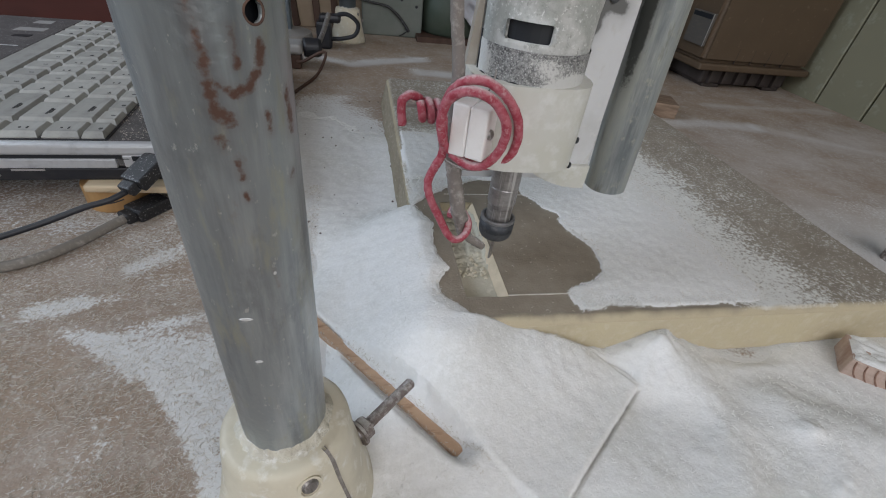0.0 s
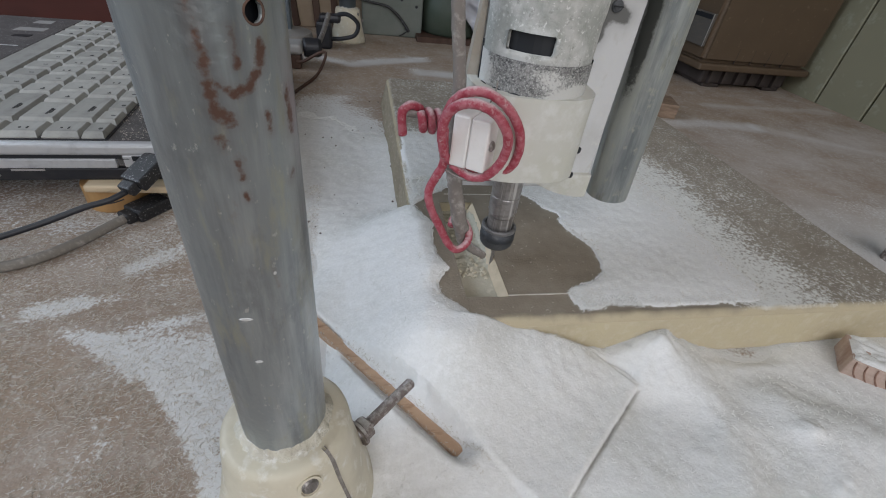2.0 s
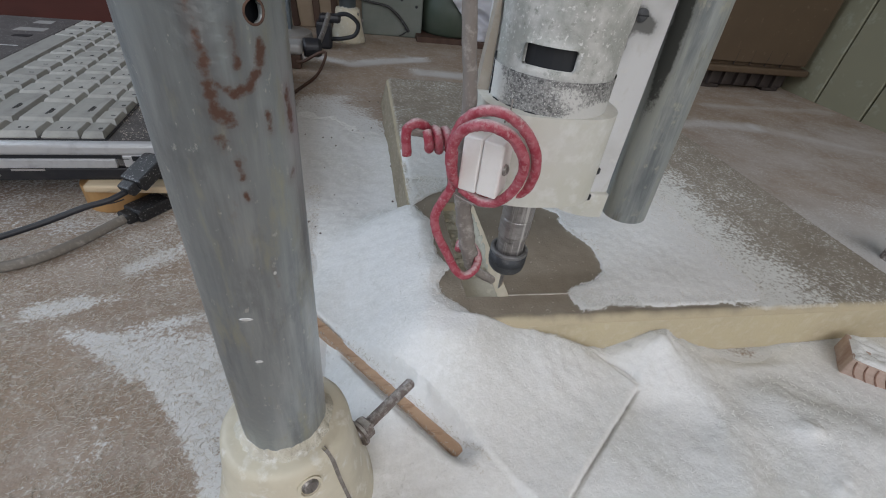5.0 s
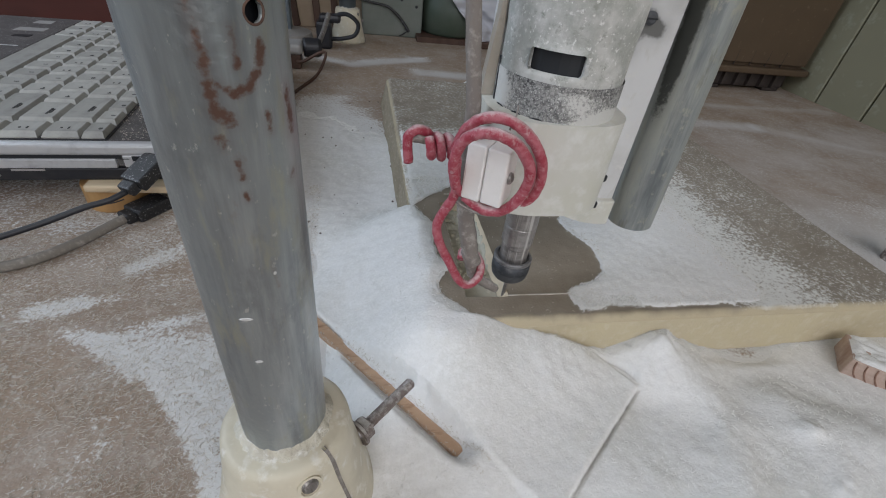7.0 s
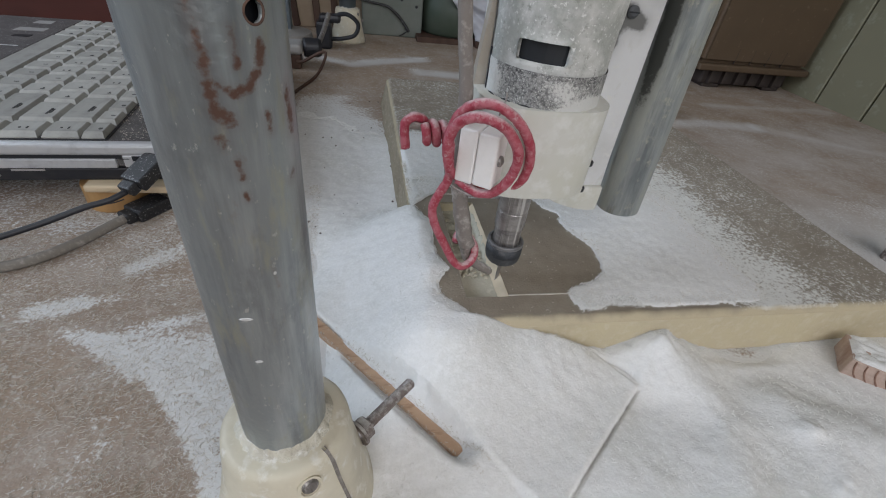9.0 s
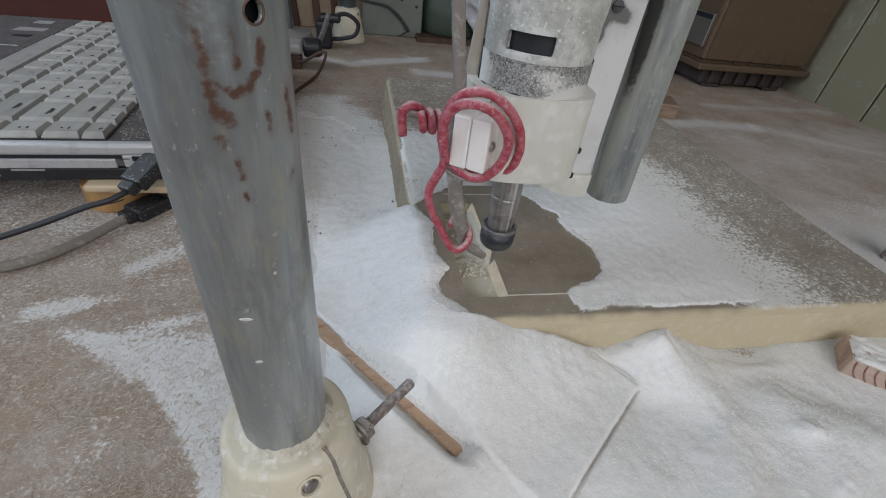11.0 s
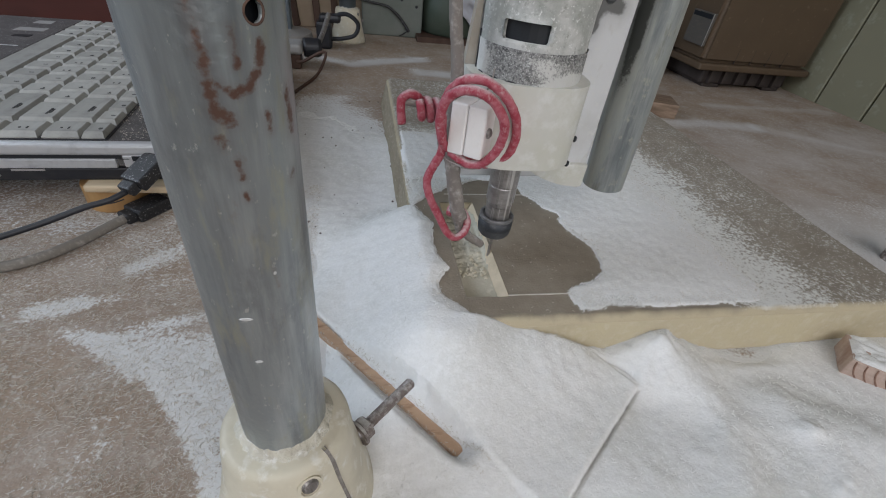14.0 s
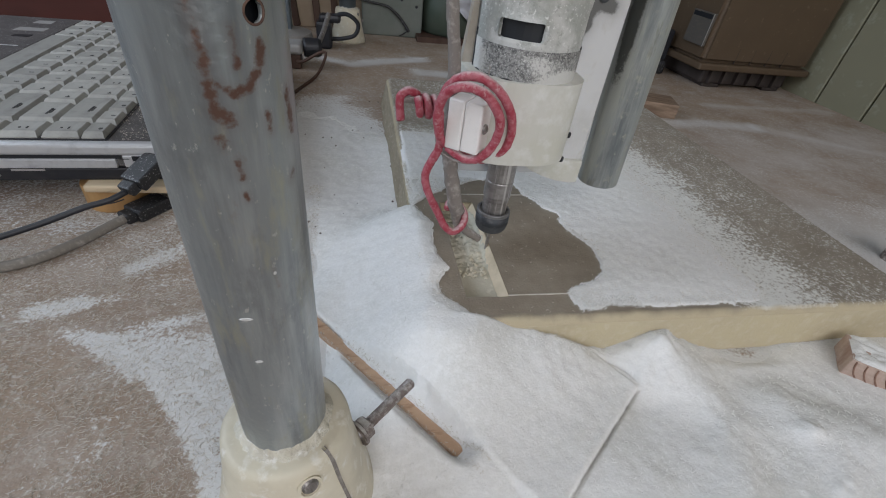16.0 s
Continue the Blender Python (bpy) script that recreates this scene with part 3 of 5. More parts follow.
skin_mesh = sheet("foam_skin", axis_steps([(FX0, FX0 + 0.004, 0.0008), (FX0 + 0.004, PX0, 0.0012), (PX0, PX1, 0.0015), (PX1, FX1 - 0.004, 0.0016), (FX1 - 0.004, FX1, 0.0008)]),
                  axis_steps([(FY0, FY0 + 0.004, 0.0008), (FY0 + 0.004, PY0, 0.0012), (PY0, PY1, 0.0015), (PY1, 0.32, 0.0018), (0.32, FY1, 0.003)]), skin_height, lambda x, y: not (PX0 < x < PX1 and PY0 < y < PY1))
paint(skin_mesh, "dust", skin_dust)
paint(skin_mesh, "worn", skin_worn)
skin = new("foam_skin", skin_mesh)
skin_mesh.materials.append(M_FOAM)
skin.parent = slab
skin["label"] = "brown dusty top skin"


# uneven pocket floor, smooth at the near end, torn further in
def pocket_floor(x, y):
    rough = smooth_step(0.154, 0.161, y)
    n = noise.noise((x * 220, y * 300, 3)) + 0.5 * noise.noise((x * 600, y * 600, 1))
    step = 0.0016 * smooth_step(0.0535, 0.0545, x) * smooth_step(0.166, 0.168, y) * smooth_step(0.205, 0.200, y)
    lip = 0.0022 * smooth_step(0.0608, 0.0625, x + 0.0012 * noise.noise((1, y * 220, 0))) * rough
    return POCKET_Z + rough * 0.0011 * n + step + lip


floor_mesh = sheet("pocket_floor", axis_steps([(PX0, PX1, 0.0005)]), axis_steps([(PY0, PY1, 0.0006)]), pocket_floor)
floor_mesh.materials.append(M_POCKET)
pf = new("pocket_floor", floor_mesh)
pf.parent = slab
pf["label"] = "pale torn foam floor of the pocket"
wall_me = sheet("pocket_wall", axis_steps([(0.0, 1.0, 0.25)]), axis_steps([(PY0 + 0.0003, PY1 - 0.0003, 0.0009)]), lambda u, y: 0.0)
for v in wall_me.vertices:
    u, y = v.co.x, v.co.y
    torn = smooth_step(0.150, 0.162, y)
    v.co = (PX1 - 0.0001 - (0.0026 + 0.0010 * torn * noise.noise((2, y * 330, 5))) * u ** 0.8, y, FOAM_T - 0.0002 - (FOAM_T - POCKET_Z - 0.0003) * u + 0.0004 * torn * noise.noise((u * 4, y * 420, 9)))
mesh_part("pocket_wall", wall_me, M_POCKET_WALL, slab, "creamy cut wall of the pocket, window light painted in")
# loose crumbs of foam in the pocket
rnd = random.Random(43)
chips = bmesh.new()
for i in range(46):
    near = i < 26
    x = rnd.uniform(PX0 + 0.0015, PX1 - 0.004)
    y = rnd.gauss(0.1545, 0.0035) if near else rnd.uniform(0.150, PY1 - 0.004)
    size = rnd.uniform(0.0006, 0.0016)
    m = pose(x, y, pocket_floor(x, y) + size * 0.35, rnd.uniform(0, 40), rnd.uniform(0, 40), rnd.uniform(0, 180))
    made = bmesh.ops.create_icosphere(chips, subdivisions=2, radius=size, matrix=m @ Matrix.Diagonal((1.0, rnd.uniform(0.5, 0.9), rnd.uniform(0.25, 0.45), 1)))["verts"]
    for v in made:
        v.co += Vector((1, 1, 1)) * 0.0006 * noise.noise(v.co * 1100)
tagged(part("foam_crumbs", chips, M_FOAM_CRUMB), "pale crumbs of torn foam lying in the milled pocket", "crumbs", kind="stuff")
# scored lines beside the pocket, filled with white dust
for x0, x1, y in ((PX1, 0.095, PY0 + 0.0004), (PX0 + 0.004, 0.099, 0.2185)):
    part("scored_line", box(x0, x1, y - 0.00026, y + 0.00026, FOAM_T - 0.0004, FOAM_T + 0.0001), M_SHAVING, slab)


# thin dust on the bench
SMEARS = [([(-0.141, 0.1590), (-0.128, 0.162)], 0.0075, 0.62), ([(-0.128, 0.162), (-0.112, 0.166)], 0.0040, 0.5), ([(-0.112, 0.188), (-0.092, 0.203)], 0.0085, 0.50), ([(-0.071, 0.152), (-0.103, 0.144)], 0.0045, 0.50),
          ([(-0.123, 0.146), (-0.110, 0.139), (-0.088, 0.121)], 0.0045, 0.62), ([(-0.066, 0.602), (-0.010, 0.585), (0.050, 0.624), (0.09, 0.632)], 0.017, 0.42), ([(0.074, 0.571), (0.125, 0.557)], 0.019, 0.45),
          ([(0.335, 0.432), (0.43, 0.431)], 0.016, 0.28), ([(0.46, 0.50), (0.63, 0.507)], 0.010, 0.18)]
ARC = [(-0.1155, 0.145), (-0.0877, 0.121), (-0.069, 0.100), (-0.055, 0.079), (-0.047, 0.055), (-0.044, 0.02)]


def bench_dust(x, y, z):
    n = fbm(x, y, 30, 4, 3.0)
    d = 0.295 + 0.12 * n if x < 0.3 else 0.20 + 0.10 * n
    if y > 0.47:
        d -= 0.12 * smooth_step(0.47, 0.55, y)
    d += 0.16 * smooth_step(0.16, 0.26, y) * smooth_step(0.35, 0.25, y) * smooth_step(-0.05, -0.12, x)
    if -0.08 < x < 0.42 and 0.02 < y < 0.55:
        d = max(d, 0.92 * smooth_step(-0.0062, 0.0004, table_dust(x, y)) * smooth_step(0.40, 0.34, y))
        if x < FX0 + 0.01:
            back = back_edge(x)
            film = 0.70 + 0.12 * smooth_step(back - 0.05, back - 0.12, y)
            d = max(d, (film + 0.10 * n) * smooth_step(back + 0.024, back - 0.060, y + 0.030 * n) * smooth_step(-0.078, -0.050, x) * smooth_step(0.24, 0.30, y))
    for pts, w, s in SMEARS:
        d += (0.75 * s + 0.2 * n) * smooth_step(w * 1.25, 0.0, on_path(x, y, pts) + 0.5 * w * n)
    if x < -0.02 and y < 0.16:
        for a, b in zip(ARC, ARC[1:]):
            if b[1] <= y <= a[1]:
                xe = a[0] + (b[0] - a[0]) * (y - a[1]) / (b[1] - a[1]) + 0.002 * n
                d += (0.38 * smooth_step(0.0, 0.004, x - xe) + 0.22 * smooth_step(0.010, 0.003, x - xe) * smooth_step(0.0, 0.002, x - xe)) * smooth_step(0.150, 0.135, y)
    if x > FX1:
        d += (0.02 + 0.30 * smooth_step(0.30, 0.17, y) + 0.08 * n) * smooth_step(0.45, 0.40, y)
    return min(1.0, d)


top_mesh = sheet("bench_surface", axis_steps([(-0.75, -0.30, 0.03), (-0.30, -0.02, 0.0022), (-0.02, 0.32, 0.005), (0.32, 0.655, 0.005)]), axis_steps([(-0.25, 0.0, 0.05), (0.0, 0.28, 0.0022), (0.28, 0.70, 0.005), (0.70, TABLE_BACK, 0.02)]),
                 lambda x, y: 0.75)
paint(top_mesh, "dust", bench_dust)


def bench_haze(x, y, z):
    """A thin even film of dust: right of the slab, and swept streaks at the back."""
    n = fbm(x, y, 14, 4, 33.0)
    d = 0.0
    if x > FX1 - 0.01:
        d += (0.22 + 0.52 * smooth_step(0.30, 0.17, y)) * smooth_step(0.49, 0.40, y + 0.04 * n) + 0.22 * n
        d += 0.30 * smooth_step(0.012, 0.002, on_path(x, y, ((0.44, 0.50), (0.53, 0.497), (0.64, 0.50))) + 0.008 * n)
        d += 0.45 * smooth_step(0.016, 0.004, on_path(x, y, ((0.325, 0.425), (0.38, 0.432), (0.45, 0.425))) + 0.010 * n)
        d += 0.30 * smooth_step(0.014, 0.004, on_path(x, y, ((0.46, 0.425), (0.55, 0.37), (0.64, 0.34))) + 0.010 * n)
    elif y > 0.5:
        d += 0.75 * smooth_step(0.016, 0.004, on_path(x, y, ((-0.045, 0.600), (-0.010, 0.578), (0.048, 0.610), (0.085, 0.622))) + 0.008 * n)
        d += 0.70 * smooth_step(0.022, 0.008, on_path(x, y, ((0.078, 0.560), (0.14, 0.556))) + 0.008 * n) + 0.12 * n
    else:
        d += 0.10 * n
    return min(1.0, max(0.0, d))


paint(top_mesh, "haze", bench_haze)
top_mesh.materials.append(M_MDF)
surface = new("bench_surface", top_mesh)
surface.parent = bench


# loose shavings
def shavings(name, count, spot, label, length=(0.0010, 0.0026), seed=1, material=M_SHAVING):
    rnd = random.Random(seed)
    verts, faces = [], []
    made = 0
    while made < count:
        p = spot(rnd)
        if p is None:
            continue
        made += 1
        a = rnd.uniform(0, 2 * math.pi)
        L = rnd.uniform(*length)
        w = rnd.uniform(0.00004, 0.00009)
        bend = rnd.uniform(-0.9, 0.9)
        lift = rnd.uniform(0.0, 0.0007)
        x, y, z = p
        pts = []
        for k, (s, hz) in enumerate(((-0.5, 0.0), (0.0, lift), (0.5, rnd.uniform(0, lift)))):
            aa = a + bend * s * 2
            pts.append((x + L * s * math.cos(aa), y + L * s * math.sin(aa), z + 0.0001 + hz))
        base = len(verts)
        nx, ny = -math.sin(a) * w, math.cos(a) * w
        for q in pts:
            verts += [(q[0] - nx, q[1] - ny, q[2]), (q[0] + nx, q[1] + ny, q[2]), (q[0], q[1], q[2] + 1.6 * w)]
        for k in (0, 3):
            for e in range(3):
                f = (e + 1) % 3
                faces.append((base + k + e, base + k + f, base + k + 3 + f, base + k + 3 + e))
    me = bpy.data.meshes.new(name)
    me.from_pydata(verts, [], faces)
    me.materials.append(material)
    return tagged(new(name, me), label, "shavings", kind="stuff")


def on_bench(rnd):
    x, y = rnd.uniform(-0.18, -0.025), rnd.uniform(0.02, 0.27) ** 1.0
    if math.hypot(x - AX, y - AY) < 0.028 or rnd.random() > 0.55 + 0.8 * fbm(x, y, 30, 3, 6.0):
        return None
    return x, y, max(0.0, table_dust(x, y))


def on_slab(rnd):
    x, y = rnd.uniform(FX0 + 0.003, FX1 - 0.003), rnd.uniform(FY0 + 0.002, FY1 - 0.004)
    h = slab_dust(x, y) - FOAM_T
    if PX0 - 0.001 < x < PX1 + 0.001 and PY0 - 0.001 < y < PY1 + 0.001:
        return None
    far = smooth_step(0.15, 0.22, x + 0.3 * (y - 0.2)) + smooth_step(0.27, 0.33, y)
    want = min(1, far) * (0.42 + 0.35 * fbm(x, y, 40, 3, 8.0)) * (1 - 0.5 * smooth_step(0.22, 0.28, x)) if h < 0 else 0.12
    if abs(h) < 0.0006:
        want = 0.9
    elif h < -0.001 and far < 0.1:
        want = 0.035
    if rnd.random() > want:
        return None
    return x, y, FOAM_T + max(h, 0.0)


def on_edges(rnd):
    x, y = rnd.uniform(-0.06, 0.29), rnd.uniform(0.035, 0.46)
    if in_slab(x, y):
        return None
    h = table_dust(x, y)
    if h < 0 or rnd.random() > (0.9 if h < 0.0007 else 0.05):
        return None
    return x, y, h


def on_near(rnd):
    x, y = rnd.uniform(-0.03, 0.24), 0.03 + 0.22 * rnd.random() ** 1.4
    if in_slab(x, y) or (y > FY0 and x > 0.045):
        return None
    h = table_dust(x, y)
    return (x, y, h) if h > 0.0005 else None


def on_contact(rnd):
    x, y = rnd.uniform(0.070, 0.24), FY0 - abs(rnd.gauss(0, 0.0022))
    return x, y, max(0.0, table_dust(x, y))


def on_rim(rnd):
    """Along the ragged rim of the blown-clear patch."""
    x, y = rnd.uniform(FX0, 0.125), rnd.uniform(FY0, 0.26)
    h = slab_dust(x, y) - FOAM_T
    if not -0.0022 < h < 0.0004 or (PX0 < x < PX1 and PY0 < y < PY1):
        return None
    return x, y, FOAM_T + max(0.0, h)


def on_strip(rnd):
    """Fuzz along both edges of the bare board."""
    u, v = rnd.uniform(0.026, 0.148), rnd.choice((-0.0064, -0.0014, -0.0016)) + rnd.gauss(0, 0.0005)
    x, y = BC[0] + u * BU[0] + v * BV[0], BC[1] + u * BU[1] + v * BV[1]
    return x, y, max(0.0042, table_dust(x, y))


shavings("strip_shavings", 900, on_strip, "pale fuzz along the bare board edge", (0.0005, 0.0014), seed=29)
shavings("contact_shavings", 2600, on_contact, "white fuzz of dust along the slab front", (0.0006, 0.0016), seed=13, material=M_FIBRE)
shavings("rim_shavings", 5000, on_rim, "pale fuzz round the blown-clear patch", (0.0004, 0.0012), seed=17, material=M_FIBRE)
shavings("bench_shavings", 26000, on_bench, "curly pale foam shavings strewn on the bench", (0.0008, 0.0026), seed=3)
shavings("slab_shavings", 14000, on_slab, "pale foam shavings strewn on the slab", (0.0004, 0.0013), seed=5)
shavings("near_fuzz", 4000, on_near, "fine white fibres all over the dust drifts", (0.0004, 0.0011), seed=37, material=M_FIBRE)
shavings("drift_shavings", 4200, on_edges, "white shavings along the dust drifts", (0.0008, 0.0020), seed=7, material=M_FIBRE)

# dark crumbs on the dust
crumbs = bmesh.new()
rnd = random.Random(23)
for i in range(26):
    x, y = rnd.uniform(-0.05, 0.025), rnd.uniform(0.20, 0.46)
    bmesh.ops.create_icosphere(crumbs, subdivisions=1, radius=rnd.uniform(0.0003, 0.0008), matrix=Matrix.Translation((x, y, max(0.0, table_dust(x, y)) + 0.0003)))
tagged(part("dark_crumbs", crumbs, M_BROWN), "tiny dark crumbs scattered on the dust", "crumbs", kind="stuff")

board = thing("offcut_board", (BC[0], BC[1], 0), "thin wooden offcut board half buried in white dust", "board")
m = Matrix(((BU[0], BV[0], 0, 0), (BU[1], BV[1], 0, 0), (0, 0, 1, 0), (0, 0, 0, 1)))
part("panel", box(0.0260, 0.152, -0.0060, -0.0012, 0.0, 0.0042, 0.0003, 1, m=m), M_WOOD, board)

# ---- standing pipe in its foot ----
def shell(radius, angles, zs, is_open, depth=0.0):
    """A thin round shell about z; cells for which is_open(angle, z) holds are left out, with walls of that depth inwards."""
    verts, faces = [], []
    n = len(angles)
    for r in (radius, radius - depth) if depth else (radius,):
        verts += [(r * math.cos(radians(a)), r * math.sin(radians(a)), z) for z in zs for a in angles]
    half = n * len(zs)
    gap = set()
    for j in range(len(zs) - 1):
        for i in range(n):
            a1 = angles[(i + 1) % n] + (360 if i == n - 1 else 0)
            if is_open((angles[i] + a1) / 2, (zs[j] + zs[j + 1]) / 2):
                gap.add((i, j))
            else:
                faces.append((j * n + i, j * n + (i + 1) % n, (j + 1) * n + (i + 1) % n, (j + 1) * n + i))
    if depth:
        for i, j in gap:
            k = (i + 1) % n
            for di, dj, a, b in ((-1, 0, j * n + i, (j + 1) * n + i), (1, 0, j * n + k, (j + 1) * n + k), (0, -1, j * n + i, j * n + k), (0, 1, (j + 1) * n + i, (j + 1) * n + k)):
                if ((i + di) % n, j + dj) not in gap:
                    faces.append((a, b, b + half, a + half))
    me = bpy.data.meshes.new("shell")
    me.from_pydata(verts, [], faces)
    me.shade_smooth()
    return me


def on_foot(z):
    table = ((0.0, 0.0245), (0.004, 0.0240), (0.014, 0.0213), (0.028, 0.0182), (0.036, 0.0172), (0.0385, 0.0166))
    for (a, ra), (b, rb) in zip(table, table[1:]):
        if z <= b:
            return ra + (rb - ra) * (z - a) / (b - a)
    return table[-1][1]


def make_foot(at, label):
    ft = thing("pipe_foot", at, label, "pipe foot", "pipe feet")
    FS = 0.0425 / 0.0396
    part("socket", lathe([(r, z * FS) for r, z in [(on_foot(z), z) for z in (0.0, 0.004, 0.009, 0.014, 0.021, 0.028, 0.033, 0.036)] + [(0.0167, 0.0382), (0.0159, 0.0394), (0.0148, 0.0399), (0.0134, 0.0399), (0.0120, 0.0401), (0.0109, 0.0405), (0.0100, 0.0405), (0.0100, 0.030)]], 72, wobble=0.015), M_CREAM, ft, smooth=True)
    # slit drawn as a thin raised strip, its shadow line put into the colour
    bm = bmesh.new()
    last = None
    for i in range(13):
        z = 0.0435 - 0.0435 * i / 12
        a = radians(-43 + 10 * i / 12)
        r = on_foot(z / FS) + 0.0004 if i else 0.0150
        w = 0.00045 / r
        row = [bm.verts.new(((r + e) * math.cos(a + k * w), (r + e) * math.sin(a + k * w), z)) for k, e in ((-1, -0.001), (-1, 0.00025), (1, 0.00025), (1, -0.001))]
        if last:
            for k in range(3):
                bm.faces.new((last[k], last[k + 1], row[k + 1], row[k]))
        last = row
    part("slit", bm, M_HOSE, ft, "brown strip painting the shadow line of the clamp slit")
    return ft


foot = make_foot((AX, AY, 0), "cream plastic pipe clamp foot with a slit and screws")
bm = lathe([(0.0102, 0.0462), (0.0108, 0.0456), (0.0112, 0.0447), (0.0117, 0.0438), (0.0126, 0.0429)], 160, closed=False)
for v in bm.verts:
    w = noise.fractal((v.co.x * 300, v.co.y * 300, 1), 1.0, 2.0, 4)
    up = (v.co.z - 0.0431) / 0.0031
    k = 1 + 0.05 * w * (1 - up) + 0.03 * noise.noise((v.co.x * 1500, v.co.y * 1500, 3)) * (1 - up)
    v.co.x, v.co.y, v.co.z = v.co.x * k, v.co.y * k, v.co.z + 0.0013 * w * up + 0.0003 * w
part("dust_ring", bm, M_CAKED, foot, "dust caked against the pipe", smooth=True)
# recessed screw, and the long bolt with its nut
a = radians(-66)
r = on_foot(0.0345) + 0.0006
m = Matrix.Translation((r * math.cos(a), r * math.sin(a), 0.0370)) @ Matrix.Rotation(a, 4, "Z") @ Matrix.Rotation(radians(72), 4, "Y")
part("recess", lathe([(0.0032, -0.004), (0.0032, 0.0002), (0.0026, 0.0002), (0.0024, -0.0004)], 24, m=m), M_CREAM, foot)
part("screw", lathe([(0.0022, -0.003), (0.0022, -0.0002), (0.0016, 0.0004), (0.0005, 0.0004)], 20, m=m), M_STEEL, foot, "recessed steel screw")
start, end = Vector((-0.0008, 0.0776, 0.0200)), Vector((0.0172, 0.0945, 0.0205))
along = (end - start).normalized()
m = Matrix.Translation(start - Vector((AX, AY, 0))) @ along.to_track_quat("Z", "Y").to_matrix().to_4x4()
L = (end - start).length
profile = [(0.0019, -0.012)]
k = 0
while 0.004 + k * 0.0007 < L:
    profile += [(0.00165, 0.004 + k * 0.0007), (0.0020, 0.00435 + k * 0.0007)]
    k += 1
bolt = part("bolt", lathe(profile + [(0.0016, L + 0.0005)], 20, m=m), M_BOLT, foot, "long rusty threaded bolt")
part("nut", lathe([(0.0034, 0.0), (0.0041, 0.0006), (0.0041, 0.0028), (0.0034, 0.0034)], 6, m=m), M_BOLT, bolt, "hexagonal nut")
part("washer", lathe([(0.0046, -0.0010), (0.0046, 0.0)], 24, m=m), M_BOLT, bolt)

pipe = thing("steel_pipe", (AX, AY, 0.030), "galvanised steel pipe with rust streaks, standing in its foot", "pipe")
STREAKS = [([(-84, 147), (-82, 141), (-81, 138), (-80, 134), (-79, 131.5)], 0.9), ([(-79, 131.8), (-72, 130.6)], 1.2), ([(-42, 140), (-43, 137), (-54, 134.6), (-66, 134), (-74, 135.5)], 0.7), ([(-60, 142), (-60, 137.5)], 0.55),
           ([(-80, 127.8), (-79, 127.2)], 0.9), ([(-71, 124.5), (-70, 121.8)], 0.6), ([(-17, 133), (-17, 127)], 1.0), ([(-43, 130.5), (-42, 128)], 0.7), ([(-22, 120), (-26, 119)], 0.8), ([(-70, 119), (-69, 118)], 0.5), ([(-90, 150), (-92, 160)], 1.2)]


def rust(x, y, z):
    a, zz = math.degrees(math.atan2(y, x)), (z + 0.030) * 1000
    if zz < 110:
        return 0.0
    best = 0.0
    for pts, w in STREAKS:
        d = min(seg_dist(a * 0.186, zz, (p[0] * 0.186, p[1]), (q[0] * 0.186, q[1])) for p, q in zip(pts, pts[1:]))
        best = max(best, 0.56 * smooth_step(w * 2.6, 0.0, d))
    return best


HOLE_A, HOLE_Z, HOLE_R = -42.0, 0.1135, 0.00145
angles = [i * 5.0 for i in range(-36, -22)] + [-110 + i for i in range(0, 56)] + [-54 + i * 0.75 for i in range(0, 33)] + [-29 + i * 2 for i in range(0, 15)] + [i * 5.0 for i in range(1, 36)]
angles = sorted(set(angles))
zs = axis_steps([(0.0, 0.078, 0.006), (0.078, 0.1105, 0.0005), (0.1105, 0.1168, 0.00014), (0.1168, 0.14, 0.001), (0.14, 0.40, 0.03)])
me = shell(0.01065, angles, zs, lambda a, z: math.hypot(radians(a - HOLE_A) * 0.01065, z - HOLE_Z) < HOLE_R, 0.0009)
paint(me, "rust", rust)
mesh_part("tube", me, M_GALV, pipe)
part("bore", lathe([(0.0085, 0.0), (0.0085, 0.40)], 32), M_DARK, pipe, "dark inside of the pipe")
ring = []
for i in range(25):
    a = 2 * math.pi * i / 24
    ang = radians(HOLE_A) + HOLE_R * 1.02 * math.cos(a) / 0.01065
    ring.append((0.01062 * math.cos(ang), 0.01062 * math.sin(ang), HOLE_Z + HOLE_R * 1.02 * math.sin(a)))
part("hole_rim", tube(ring, 0.00017, 6, 2, 0.3), M_RUST, pipe, "rusty rim of the drilled hole")
# pale chips on the pipe
for a0, z0, w in ((-92, 0.0928, 0.0013), (-89, 0.0805, 0.0008), (-58, 0.1025, 0.0003)):
    m = pose(0, 0, z0 - 0.030, 0, 0, a0) @ pose(0.01066, 0, 0, 0, 90, 0)
    part("paint_chip", lathe([(0.0004, 0.0), (0.0003, 0.00012)], 10, m=m @ Matrix.Diagonal((1, w / 0.0004, 1, 1))), M_PLATE, pipe)
# ---- milling head ----
HX, HY = 0.0628, 0.134  # spindle axis at the near end of the cut
head = thing("milling_head", (HX, HY, 0), "white dust-caked milling spindle head with red wire and hose", "milling head")


def loc(*points):
    """Millimetres on the bench, with the head at the near end of its cut, to the head's own space."""
    return [(x / 1000 - HX, y / 1000 - HY, z / 1000) for x, y, z in points]


